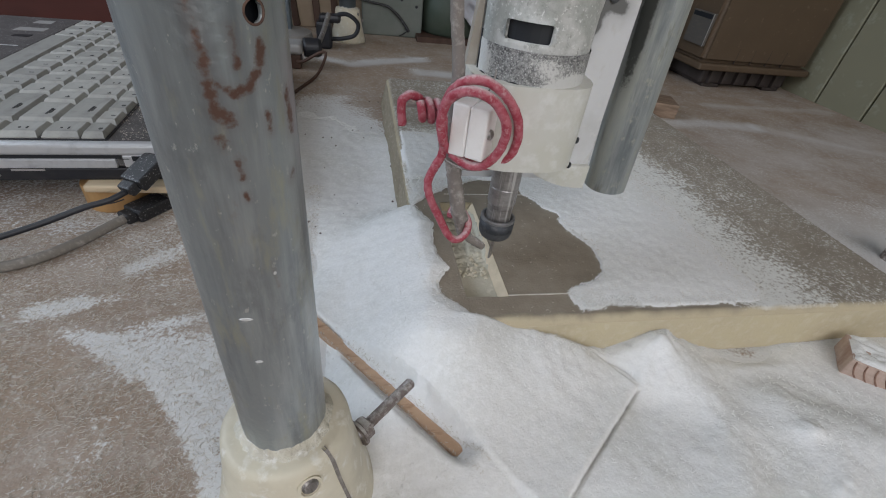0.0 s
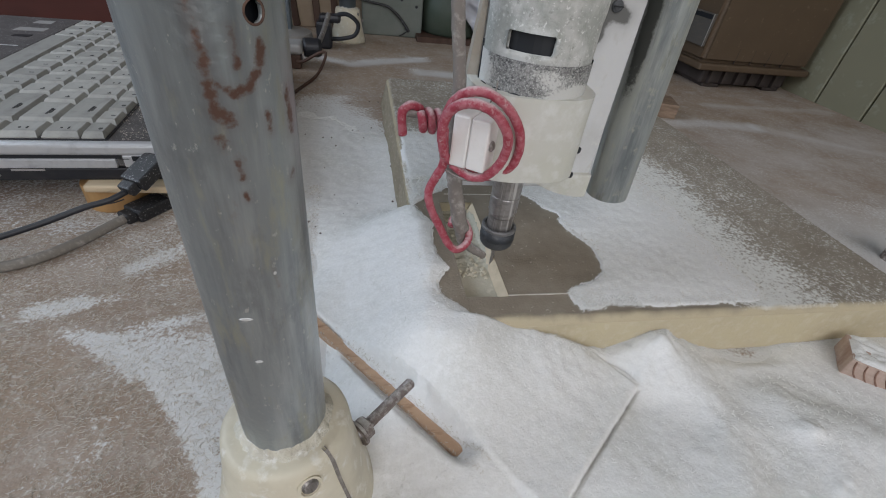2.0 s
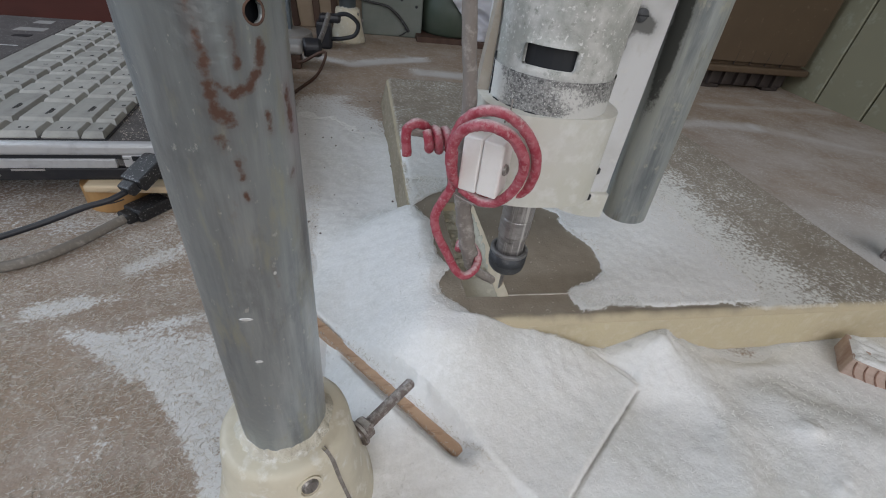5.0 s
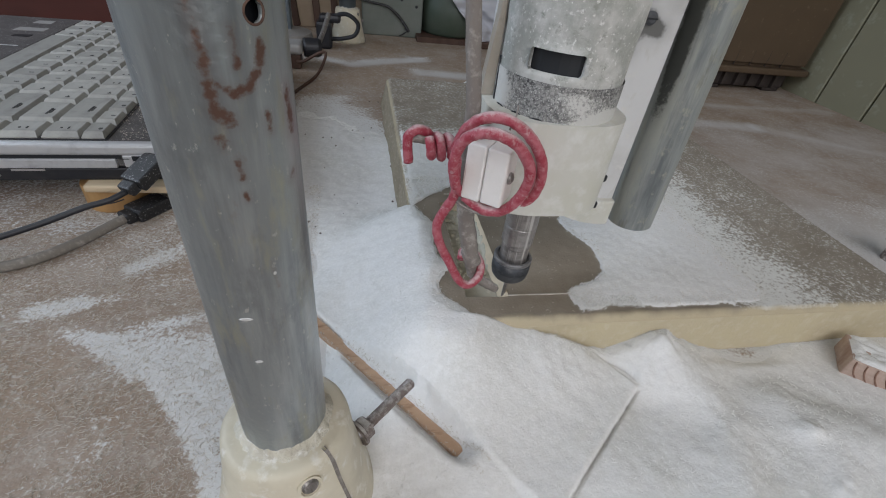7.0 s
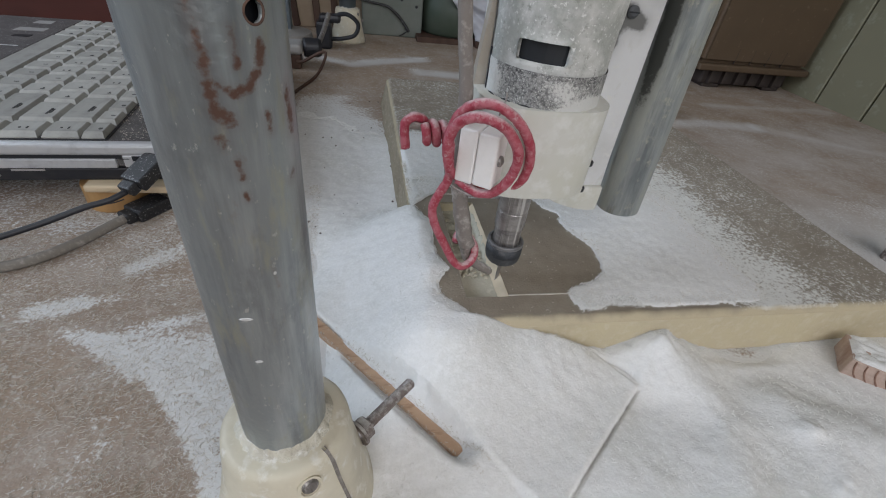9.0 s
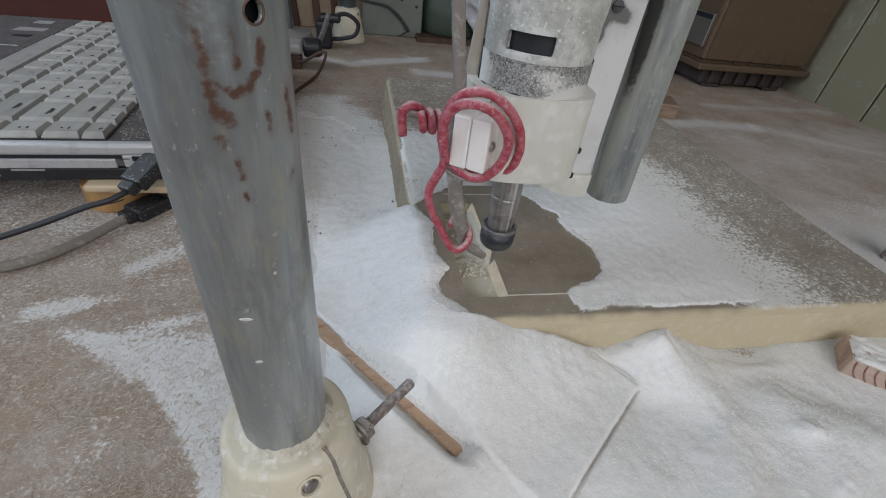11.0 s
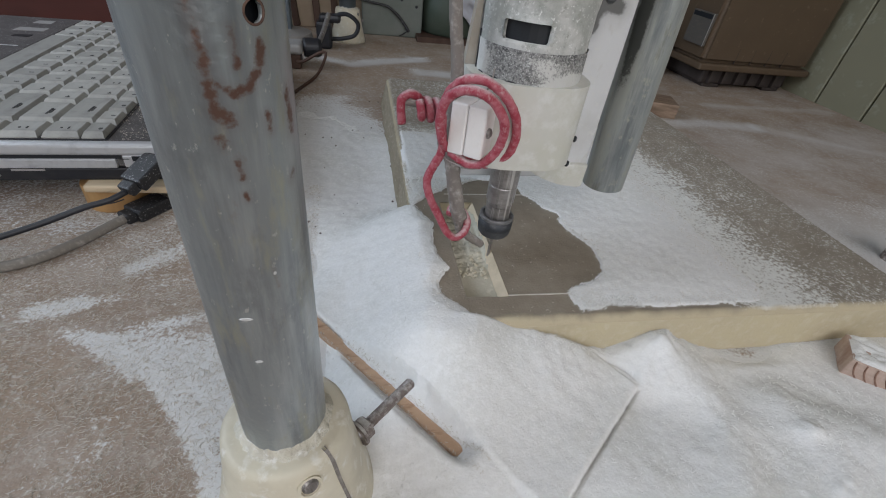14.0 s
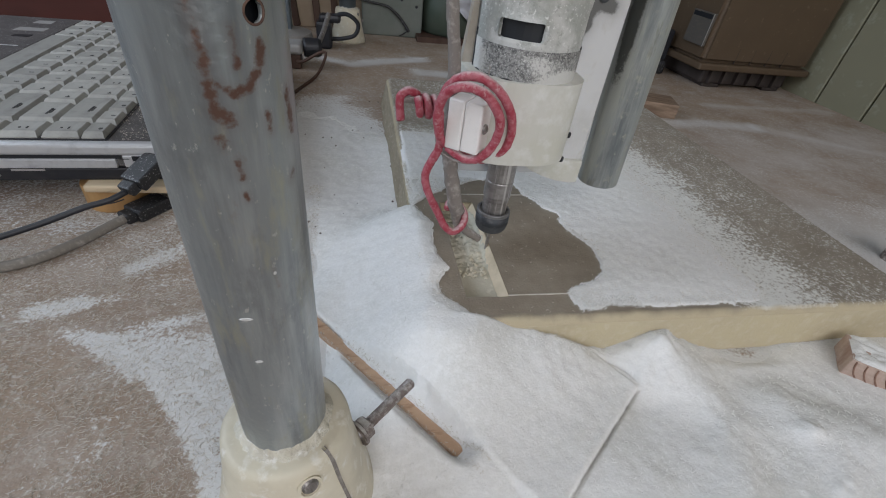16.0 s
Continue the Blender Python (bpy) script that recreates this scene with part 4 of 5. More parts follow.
chuck = part("chuck", lathe([(0.0058, 0.046), (0.0058, 0.0525), (0.0060, 0.0530), (0.0060, 0.0545), (0.0064, 0.0550), (0.0064, 0.0625), (0.0062, 0.0630), (0.0064, 0.0635), (0.0064, 0.084)], 40), M_STEEL, head, "turned steel collet chuck")
nut = part("collet_nut", lathe([(0.0052, 0.0365), (0.0066, 0.0367), (0.0074, 0.0378), (0.0077, 0.0392), (0.0079, 0.0408), (0.0080, 0.0412), (0.0080, 0.0455)], 40), M_NUT, head, "blackened collet nut", smooth=True)
part("rim", lathe([(0.0080, 0.0455), (0.0080, 0.0466), (0.0077, 0.0470), (0.0068, 0.0470), (0.0066, 0.0462), (0.0060, 0.0460)], 40), M_NUT_RIM, nut, "worn bright rim")
part("lower_band", lathe([(0.00672, 0.0366), (0.00752, 0.0378), (0.00782, 0.0392), (0.00802, 0.0407)], 40, closed=False), M_NUT_LOW, nut, "dark grey tapered band", smooth=True)
part("milling_bit", lathe([(0.0003, POCKET_Z + 0.0006), (0.0008, POCKET_Z + 0.001), (0.0008, 0.033), (0.0015, 0.0345), (0.0015, 0.038)], 16), M_STEEL, head)


def rounded_outline(hw, front, back, n=14, e=0.72, shift=0.0):
    """Half-round front of half-width hw, straight back."""
    pts = []
    for i in range(n * 2 + 1):
        a = math.pi + math.pi * i / (n * 2)
        c, s = math.cos(a), math.sin(a)
        pts.append((shift + hw * math.copysign(abs(c) ** e, c), front * math.copysign(abs(s) ** e, s)))
    return pts + [(shift + hw, back), (shift - hw, back)]


clamp = part("clamp", prism(rounded_outline(0.0232, 0.0204, 0.008, shift=-0.0006), 0.0795, 0.1110, 0.0016), M_WHITE, head, "white printed motor clamp")
for p in loc((84.0, 123.1, 89.3), (83.6, 122.6, 78.8)):
    part("hole", lathe([(0.0011, -0.001), (0.0013, 0.0004), (0.0009, 0.0009)], 12, m=Matrix.Translation(p) @ pose(0, 0, 0, 0, 90, -42)), M_DARK, clamp)

S0, S1, SZ0, SZ1 = -144.0, -95.8, 0.1239, 0.1299
CUTS = (0.0, 0.6, 1.3, 2.2, 3.2)
angles = sorted(set([i * 6.0 for i in range(-30, 30)] + [S0 + c for c in CUTS] + [S1 - c for c in CUTS]))
zs = sorted(set([0.121, 0.1225, *[SZ0 + c * 0.00036 for c in CUTS], *[SZ1 - c * 0.00036 for c in CUTS], 0.133, 0.14, 0.16, 0.2, 0.24]))


def slot(a, z):
    if not (S0 < a < S1 and SZ0 < z < SZ1):
        return False
    da, dz = min(a - S0, S1 - a) * 0.00036, min(z - SZ0, SZ1 - z)
    r = 0.0011
    return da > r or dz > r or math.hypot(r - da, r - dz) < r


mesh_part("motor", shell(0.0193, angles, zs, slot, 0.0016), M_MOTOR, head, "dust-coated motor can with a vent slot")
part("armature", lathe([(0.0174, 0.112), (0.0174, 0.24)], 40), M_DARK, head, "dark inside of the motor")
def near_angle(a, mid, half):
    return smooth_step(half, 0.0, abs((a - mid + 180) % 360 - 180))


def band_dust(x, y, z):
    a, up = math.degrees(math.atan2(y, x)), (z - 0.110) / 0.0116
    return 0.75 * near_angle(a, -178, 40) + 0.40 * near_angle(a, -84 - 40 * (up - 0.4), 40) + 0.22 * near_angle(a, -40, 40) + 0.17 - 0.25 * smooth_step(0.72, 0.95, up) + 0.45 * smooth_step(0.25, 0.05, up - 0.30 * near_angle(a, -55, 40)) * smooth_step(-125, -85, a if a < 60 else -180)


band_me = shell(0.0198, [i * 4.0 for i in range(-45, 45)], axis_steps([(0.1108, 0.1216, 0.0008)]), lambda a, z: False)
paint(band_me, "dust", band_dust)
mesh_part("band", band_me, M_BAND, head, "black band caked with dust")
seam = [(0.0200 * math.cos(radians(a)), 0.0200 * math.sin(radians(a)), 0.1108 + 0.0004 * math.sin(a * 0.3)) for a in range(178, 252, 6)]
part("seam", tube([(-0.0196, 0.002, 0.124), (-0.0199, 0.001, 0.116)] + seam, 0.00028, 6, 3, 0.4), M_DARK, head, "dark seam beside the band")
part("dust_cap", lathe([(0.0194, 0.1340), (0.01965, 0.137), (0.0197, 0.24)], 48, wobble=0.006, closed=False), M_MOTOR, head, smooth=True)
bm = box(-0.0208, 0.0413, 0.008, 0.013, 0.0620, 0.240, 0.001)
bmesh.ops.subdivide_edges(bm, edges=[e for e in bm.edges if e.calc_length() > 0.03], cuts=60, use_grid_fill=True)
plate = part("back_plate", bm, M_PLATE, head, "white back plate with grey smudges and painted shade beside the motor")


def smudge_and_shade(x, y, z):
    d = 0.0
    # smudges round the screw; the row beside the motor paints its shade and soot
    for cx, cz, r, k in ((0.0345, 0.1335, 0.0042, 0.62), (0.0300, 0.1365, 0.0034, 0.45), (0.0225, 0.1290, 0.0050, 0.42), (0.0390, 0.1420, 0.0050, 0.40), (0.0220, 0.1180, 0.0042, 0.60), (0.0235, 0.1260, 0.0046, 0.75), (0.0250, 0.1350, 0.0060, 0.75), (0.0270, 0.1460, 0.0060, 0.6)):
        d += k * math.exp(-((x - cx) / r) ** 2 - ((z - cz) / (r * 0.8)) ** 2)
    return d


paint(plate.data, "grime_and_shade", smudge_and_shade)
m = Matrix.Translation(loc((92.3, 142.0, 137))[0]) @ pose(0, 0, 0, 90, 0, 0)
screw = part("screw", lathe([(0.0021, 0.0), (0.0021, 0.0008), (0.0012, 0.0014)], 20, m=m), M_NUT_LOW, plate, "dark slotted screw")
part("slot", box(-0.0019, 0.0019, -0.00025, 0.00025, 0.0011, 0.00155, m=m), M_DARK, screw)
lug = [(0.0410 if i == 12 else 0.0120 + 0.0290 * i / 12, 0.0588 + 0.0085 * (1 - i / 12) ** 2.2) for i in range(13)] + [(0.0410, 0.0700), (0.0120, 0.0700)]
part("plate_foot", prism([(x, z) for x, z in lug], -0.0125, -0.0050, 0.0008, m=pose(0, 0, 0, 90, 0, 0)), M_WHITE, head, "dusty rounded lower lug of the plate")
# black block added for the dark of the recess between motor and plate
part("gap_block", box(0.0188, 0.0216, 0.0030, 0.0085, 0.1195, 0.1290, 0.0010), M_DARK, head, "black block standing in for the shaded gap between motor and plate")
bm = box(-0.0214, -0.0195, 0.004, 0.0085, 0.1330, 0.240, 0.0006)
low = box(-0.0236, -0.0195, 0.0042, 0.0083, 0.1110, 0.1345)
for v in low.verts:
    if v.co.z > 0.12 and v.co.x < -0.022:
        v.co.x += 0.0022
tmp = bpy.data.meshes.new("flange")
low.to_mesh(tmp)
bm.from_mesh(tmp)
part("edge_flange", bm, M_FLANGE, head, "beige flange beside the motor, shade put into its colour")
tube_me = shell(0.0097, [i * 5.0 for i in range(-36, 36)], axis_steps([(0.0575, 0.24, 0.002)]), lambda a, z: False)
paint(tube_me, "grime_and_shade", lambda x, y, z: 0.60 * smooth_step(26 + 150 * max(0.0, z - 0.09), 6, abs((math.degrees(math.atan2(y, x)) - 206 + 180) % 360 - 180)) * smooth_step(0.085, 0.125, z) + 0.10)
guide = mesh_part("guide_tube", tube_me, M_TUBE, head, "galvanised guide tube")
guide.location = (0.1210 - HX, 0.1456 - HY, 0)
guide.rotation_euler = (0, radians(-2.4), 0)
part("bore", lathe([(0.0094, 0.0577), (0.0085, 0.0577), (0.0085, 0.064)], 32), M_GALV, guide)
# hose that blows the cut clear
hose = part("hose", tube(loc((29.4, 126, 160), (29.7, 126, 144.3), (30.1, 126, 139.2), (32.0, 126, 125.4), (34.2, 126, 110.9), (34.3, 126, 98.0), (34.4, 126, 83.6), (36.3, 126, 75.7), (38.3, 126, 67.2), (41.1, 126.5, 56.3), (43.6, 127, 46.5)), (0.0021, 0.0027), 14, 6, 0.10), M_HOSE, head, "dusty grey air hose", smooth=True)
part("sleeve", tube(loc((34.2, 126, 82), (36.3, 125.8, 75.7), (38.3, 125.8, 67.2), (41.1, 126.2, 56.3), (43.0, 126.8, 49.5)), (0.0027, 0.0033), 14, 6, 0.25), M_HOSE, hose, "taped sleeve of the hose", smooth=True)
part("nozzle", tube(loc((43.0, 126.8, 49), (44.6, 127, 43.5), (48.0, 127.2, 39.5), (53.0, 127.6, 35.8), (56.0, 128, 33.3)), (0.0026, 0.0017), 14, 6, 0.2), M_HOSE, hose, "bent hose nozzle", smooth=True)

# white two-part block on the clamp
T0, T1, T2 = [Vector(p) for p in loc((31.1, 115, 104.6), (36.5, 111.3, 104.6), (42.1, 107.2, 104.6))]
yaw = math.degrees(math.atan2(T2.y - T0.y, T2.x - T0.x))
width = (T2 - T0).length
m = Matrix.Translation((T0.x, T0.y, 0)) @ pose(0, 0, 0, 0, 0, yaw)
block = part("terminal_block", box(0, width * 0.48 - 0.0001, 0, 0.0095, 0.0858, 0.1046, 0.0008, m=m), M_BLOCK, head, "white ceramic block")
part("half", box(width * 0.48 + 0.0001, width, -0.0003, 0.0095, 0.0862, 0.1046, 0.0008, m=m), M_BLOCK, block)
part("screw", lathe([(0.0019, 0.0), (0.0018, 0.0008), (0.0008, 0.0014)], 16, m=m @ Matrix.Translation((width, 0.0035, 0.0955)) @ pose(0, 0, 0, 0, 90, 0)), M_STEEL, block, "steel screw")
part("bracket", box(0.002, width - 0.002, 0.0093, 0.018, 0.088, 0.102, m=m), M_BLOCK, block)

# red wire: two loops round the block, a twisted tail, and a lead down to the nozzle
RW = 0.00165
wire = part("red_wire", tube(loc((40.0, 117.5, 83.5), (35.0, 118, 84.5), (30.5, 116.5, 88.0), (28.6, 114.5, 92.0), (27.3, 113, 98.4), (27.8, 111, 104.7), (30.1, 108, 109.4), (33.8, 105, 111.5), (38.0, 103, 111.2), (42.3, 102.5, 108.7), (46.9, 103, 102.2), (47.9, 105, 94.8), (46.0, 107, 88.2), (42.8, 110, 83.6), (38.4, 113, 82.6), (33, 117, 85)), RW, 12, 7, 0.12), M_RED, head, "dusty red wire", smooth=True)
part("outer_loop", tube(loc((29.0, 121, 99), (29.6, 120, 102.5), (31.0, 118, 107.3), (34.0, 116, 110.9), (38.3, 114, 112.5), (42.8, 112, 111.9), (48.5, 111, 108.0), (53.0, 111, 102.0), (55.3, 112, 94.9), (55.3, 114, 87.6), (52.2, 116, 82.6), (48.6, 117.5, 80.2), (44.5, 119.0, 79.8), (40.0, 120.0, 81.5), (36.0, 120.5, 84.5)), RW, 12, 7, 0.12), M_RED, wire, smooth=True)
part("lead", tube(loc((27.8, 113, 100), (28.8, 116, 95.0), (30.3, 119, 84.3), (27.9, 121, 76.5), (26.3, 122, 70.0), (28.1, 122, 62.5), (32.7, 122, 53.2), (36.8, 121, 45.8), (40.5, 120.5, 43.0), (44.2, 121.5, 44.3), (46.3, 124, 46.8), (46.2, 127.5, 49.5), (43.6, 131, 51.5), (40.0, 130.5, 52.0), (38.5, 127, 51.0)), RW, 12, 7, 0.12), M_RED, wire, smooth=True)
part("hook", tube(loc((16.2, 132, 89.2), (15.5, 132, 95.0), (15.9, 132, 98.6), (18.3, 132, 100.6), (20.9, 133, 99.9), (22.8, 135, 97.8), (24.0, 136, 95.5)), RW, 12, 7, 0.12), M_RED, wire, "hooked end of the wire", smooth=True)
twist = []
for i in range(34):
    s = i / 33
    a = 2 * math.pi * 2.3 * s + 2.0
    twist.append((22.2 + 8.0 * s, 131.5 + 3.2 * math.cos(a), 95.6 - 0.6 * s + 3.3 * math.sin(a)))
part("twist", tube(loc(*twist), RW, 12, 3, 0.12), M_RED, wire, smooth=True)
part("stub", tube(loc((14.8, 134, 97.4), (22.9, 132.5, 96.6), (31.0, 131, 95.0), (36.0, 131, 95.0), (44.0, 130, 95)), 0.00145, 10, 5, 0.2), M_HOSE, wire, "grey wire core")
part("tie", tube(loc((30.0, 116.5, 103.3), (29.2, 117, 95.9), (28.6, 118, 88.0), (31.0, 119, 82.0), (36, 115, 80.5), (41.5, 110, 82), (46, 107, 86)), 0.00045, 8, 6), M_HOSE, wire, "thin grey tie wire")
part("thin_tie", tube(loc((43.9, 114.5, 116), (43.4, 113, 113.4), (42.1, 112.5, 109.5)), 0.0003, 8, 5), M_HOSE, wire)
# ---- laptop ----
LZ = 0.0417
laptop = thing("laptop", (-0.140, 0.2412, 0.0195), "old silver laptop with worn dusty keys, propped on a puck", "laptop", rz=3.2)
H0 = LZ - 0.0195
part("base", box(-0.30, 0.075, 0.0006, 0.276, 0.0, 0.0075, 0.001), M_BASE, laptop, "black underside")
part("deck", box(-0.30, 0.075, 0.0012, 0.276, 0.0078, H0 - 0.0004, 0.001), M_DECK, laptop, "dark grey dusty deck")
rim = part("side_rim", box(-0.30, 0.075, -0.0006, 0.0050, 0.0150, H0, 0.0022, 3), M_SILVER, laptop, "silver side rim")
part("port_panel", box(0.0125, 0.075, -0.0002, 0.004, 0.0080, 0.0153, 0.0008), M_SILVER, laptop, "silver panel round the port")
drive = part("drive_bay", box(-0.30, 0.0090, -0.0004, 0.004, 0.0078, 0.0132, 0.0006), M_SILVER, laptop, "grey drive front")
part("gap", box(-0.30, 0.0118, 0.0006, 0.004, 0.0130, 0.0152), M_DARK, drive)
part("port", box(0.0175, 0.0365, -0.0008, 0.003, 0.0122, 0.0150), M_DARK, rim, "dark port opening")
for x0, x1, z in ((-0.058, -0.047, 0.0030), (-0.041, -0.026, 0.0062)):
    part("status_light", box(x0, x1, -0.0001, 0.002, z, z + 0.0010), M_LABEL, laptop, "small pale indicator window")
# port mark
part("port_mark", tube([(0.0115, -0.0008, 0.0135), (0.0135, -0.0008, 0.0135), (0.0160, -0.0008, 0.0135)], 0.0002, 6, 3), M_DARK, rim)


def keycap(w, d):
    """A key of that size, its top smaller and set back, with a softly dished face."""
    bm = bmesh.new()
    hx, hy, h = w / 2 - 0.0009, d / 2 - 0.0008, 0.0036
    rings = []
    for sx, sy, z, oy in ((hx, hy, 0.0, 0), (hx, hy, 0.0012, 0), (hx - 0.0009, hy - 0.0016, h - 0.0003, 0.0007), (hx - 0.0013, hy - 0.0020, h, 0.0007), (hx * 0.4, hy * 0.4, h - 0.0003, 0.0006)):
        rings.append([bm.verts.new((a * sx, b * sy + oy, z)) for a, b in ((-1, -1), (1, -1), (1, 1), (-1, 1))])
    for a, b in zip(rings, rings[1:]):
        for i in range(4):
            bm.faces.new((a[i], a[(i + 1) % 4], b[(i + 1) % 4], b[i]))
    bm.faces.new(rings[-1])
    me = bpy.data.meshes.new("key")
    bm.normal_update()
    bm.to_mesh(me)
    bm.free()
    me.materials.append(M_KEY)
    return me


def legend_mesh(marks):
    bm = bmesh.new()
    for x, y, w, h in marks:
        box(x - w / 2, x + w / 2, y - h / 2, y + h / 2, 0.00315, 0.00352, bm=bm)
    me = bpy.data.meshes.new("legend")
    bm.to_mesh(me)
    bm.free()
    me.materials.append(M_LEGEND)
    return me


LEGENDS = [legend_mesh(ms) for ms in ([(0.0022, -0.002, 0.0022, 0.0008), (0.0022, -0.001, 0.0006, 0.0022)], [(0.002, 0.0005, 0.0026, 0.0007)], [(0.0018, -0.001, 0.0008, 0.0024), (-0.0016, -0.001, 0.0010, 0.0012)], [(0.002, -0.001, 0.0020, 0.0020)])]
WIDE = legend_mesh([(0.0022, -0.001, 0.0010, 0.0085), (0.0036, -0.001, 0.0010, 0.0060)])
CAPS = {}
part("key_well", box(-0.1020, 0.0064, 0.0046, 0.2745, H0 - 0.0006, H0 - 0.0001), M_BASE, laptop, "black well under the keys")
U = 0.0190
ROWS = [(-0.0005, 0.0125, [1.0] * 16), (-0.0155, U, [1, 2] + [1] * 13), (-0.0345, U, [1, 1.5] + [1] * 12 + [1.5]), (-0.0535, U, [1, 2.25] + [1] * 11 + [1.75]), (-0.0725, U, [1, 1.75, 1] + [1] * 10 + [2.25]), (-0.0915, U, [1, 1, 1, 1, 1, 5.6, 1, 1, 1.2, 1.2, 1.2])]
rnd = random.Random(11)
for cx, depth, widths in ROWS:
    y = 0.0052
    for w in widths:
        size = (round(depth, 4), round(w * U * (16 / 17 if depth < 0.015 else 1), 4))
        if y + size[1] > 0.274:
            break
        if size not in CAPS:
            CAPS[size] = keycap(*size)
        kx = new("key", CAPS[size])
        kx.parent = laptop
        kx.location = (cx, y + size[1] / 2, H0 - 0.0006 + rnd.uniform(-0.0002, 0.0002))
        if w < 5:
            lg = new("legend", WIDE if w > 1.3 else rnd.choice(LEGENDS))
            lg.parent = kx
        y += size[1]
part("palm_rest", box(-0.298, -0.1030, 0.006, 0.274, H0 - 0.0008, H0 + 0.0012, 0.0008), M_DECK, laptop, "dark grey palm rest")
for x0, y0, w, d, material, lab in ((-0.135, 0.222, 0.022, 0.011, M_LABEL, "pale sticker"), (-0.133, 0.250, 0.014, 0.011, M_LABEL, "pale rounded sticker"), (-0.127, 0.202, 0.012, 0.007, M_DARK, "small dark sticker"), (-0.128, 0.174, 0.018, 0.0012, M_PLATE, "thin white line")):
    part("sticker", box(x0, x0 + w, y0, y0 + d, H0 + 0.0011, H0 + 0.0014), material, laptop, lab)

puck = thing("puck", (-0.1425, 0.2540, 0), "amber wooden puck propping up the laptop", "puck")
part("disc", lathe([(0.0158, 0.0), (0.0163, 0.001), (0.0163, 0.0140), (0.0158, 0.0150)], 40), M_ORANGE, puck, smooth=False)
part("crack", tube([(-0.002, -0.0163, 0.006), (0.004, -0.0159, 0.007), (0.009, -0.0138, 0.008)], 0.0004, 6, 4), M_DARK, puck)
stick = thing("wood_stick", (-0.125, 0.2400, 0.0150), "pale flat wooden stick under the laptop edge", "stick")
part("slat", box(-0.024, 0.055, -0.005, 0.005, 0.0, 0.0043, 0.0012), M_PINE, stick)
back_puck = thing("puck", (-0.30, 0.46, 0), "amber wooden puck propping up the laptop", "puck")
part("disc", lathe([(0.0158, 0.0), (0.0163, 0.001), (0.0163, 0.0185), (0.0158, 0.0195)], 32), M_ORANGE, back_puck)


def plug(at, rz, rx, label, lead, lead_r, lead_mat):
    pl = thing("usb_plug", at, label, "usb plug")
    m = pose(0, 0, 0, rx, 0, rz)
    part("shell", box(-0.0068, 0.0068, -0.014, 0.006, -0.0038, 0.0038, 0.0012, m=m), M_BLACK, pl)
    part("collar", box(-0.0045, 0.0045, -0.0195, -0.0135, -0.0030, 0.0030, 0.0012, m=m), M_BLACK, pl)
    part("cable", tube([(x - at[0], y - at[1], z - at[2]) for x, y, z in lead], lead_r, 10, 6), lead_mat, pl, "trailing cable", smooth=True)
    return pl


plug((-0.1120, 0.2370, 0.0315), -30, 22, "black plug dusted white, pushed into the laptop", [(-0.1205, 0.2215, 0.0243), (-0.1270, 0.2160, 0.0222), (-0.138, 0.2120, 0.0200), (-0.154, 0.2050, 0.0155), (-0.1725, 0.1960, 0.012), (-0.20, 0.183, 0.008), (-0.24, 0.17, 0.0035), (-0.30, 0.165, 0.0025)], 0.0016, M_BASE)
plug((-0.1190, 0.2420, 0.0040), -35, 0, "black plug lying on the bench", [(-0.1290, 0.2260, 0.0042), (-0.1330, 0.2200, 0.004), (-0.1414, 0.2077, 0.0034), (-0.1538, 0.1939, 0.003), (-0.1673, 0.1861, 0.003), (-0.20, 0.177, 0.003), (-0.26, 0.17, 0.003)], 0.0026, M_CABLE)

# ---- back of the bench ----
far_foot = copy_thing(foot, pose(-0.014, 0.705, 0, 0, 0, 30))
far_foot["label"] = "cream plastic pipe foot beside dark metal parts"
far_pipe = thing("steel_pipe", (-0.014, 0.705, 0.030), "blue-grey steel pipe standing at the back", "pipe")
part("tube", lathe([(0.0115, 0.0), (0.0115, 0.40)], 32), M_BLUEGREY, far_pipe, smooth=True)

post = thing("steel_post", (-0.096, 0.66, 0), "blue-grey square steel post behind the pipe", "post")
part("bar", box(-0.010, 0.010, -0.010, 0.010, 0.0, 0.40, 0.002), M_BLUEGREY, post)
part("base_disc", lathe([(0.036, 0.0), (0.038, 0.004), (0.034, 0.016), (0.012, 0.020)], 32), M_LABEL, post, "grey dusty base")
hub = thing("rope_hub", (-0.068, 0.556, 0), "brown block with a black roller and cords", "roller block")
part("block", box(-0.030, 0.003, -0.012, 0.012, 0.0, 0.016, 0.002), M_BROWN, hub)
part("cap", box(-0.038, 0.006, -0.016, 0.016, 0.016, 0.027, 0.004, 3), M_LABEL, hub, "grey dusty cap")
part("roller", lathe([(0.0095, 0.0), (0.0105, 0.002), (0.0105, 0.016), (0.0085, 0.020)], 24, m=pose(0.006, 0, 0.0215, 0, 90, 10)), M_BASE, hub, "black roller")
part("pin", tube([(0.022, 0.004, 0.024), (0.028, 0.02, 0.036), (0.034, 0.036, 0.052)], 0.0028, 10, 4), M_STEEL, hub, "steel pin")
part("cord", tube([(-0.006, -0.002, 0.016), (-0.002, -0.010, 0.010), (0.006, -0.016, 0.010), (0.026, -0.020, 0.022), (0.032, -0.022, 0.020), (0.024, -0.046, 0.006), (0.010, -0.081, 0.002), (-0.002, -0.116, 0.0015)], 0.0016, 8, 6), M_BROWN, hub, "dark brown cord")
clip = thing("black_clip", (-0.036, 0.652, 0), "black spring clip with a looped handle", "clip")
part("jaw", box(-0.018, 0.002, -0.010, 0.010, 0.0, 0.034, 0.004), M_BASE, clip)
part("head", box(-0.014, 0.014, -0.009, 0.009, 0.032, 0.042, 0.004), M_BASE, clip)
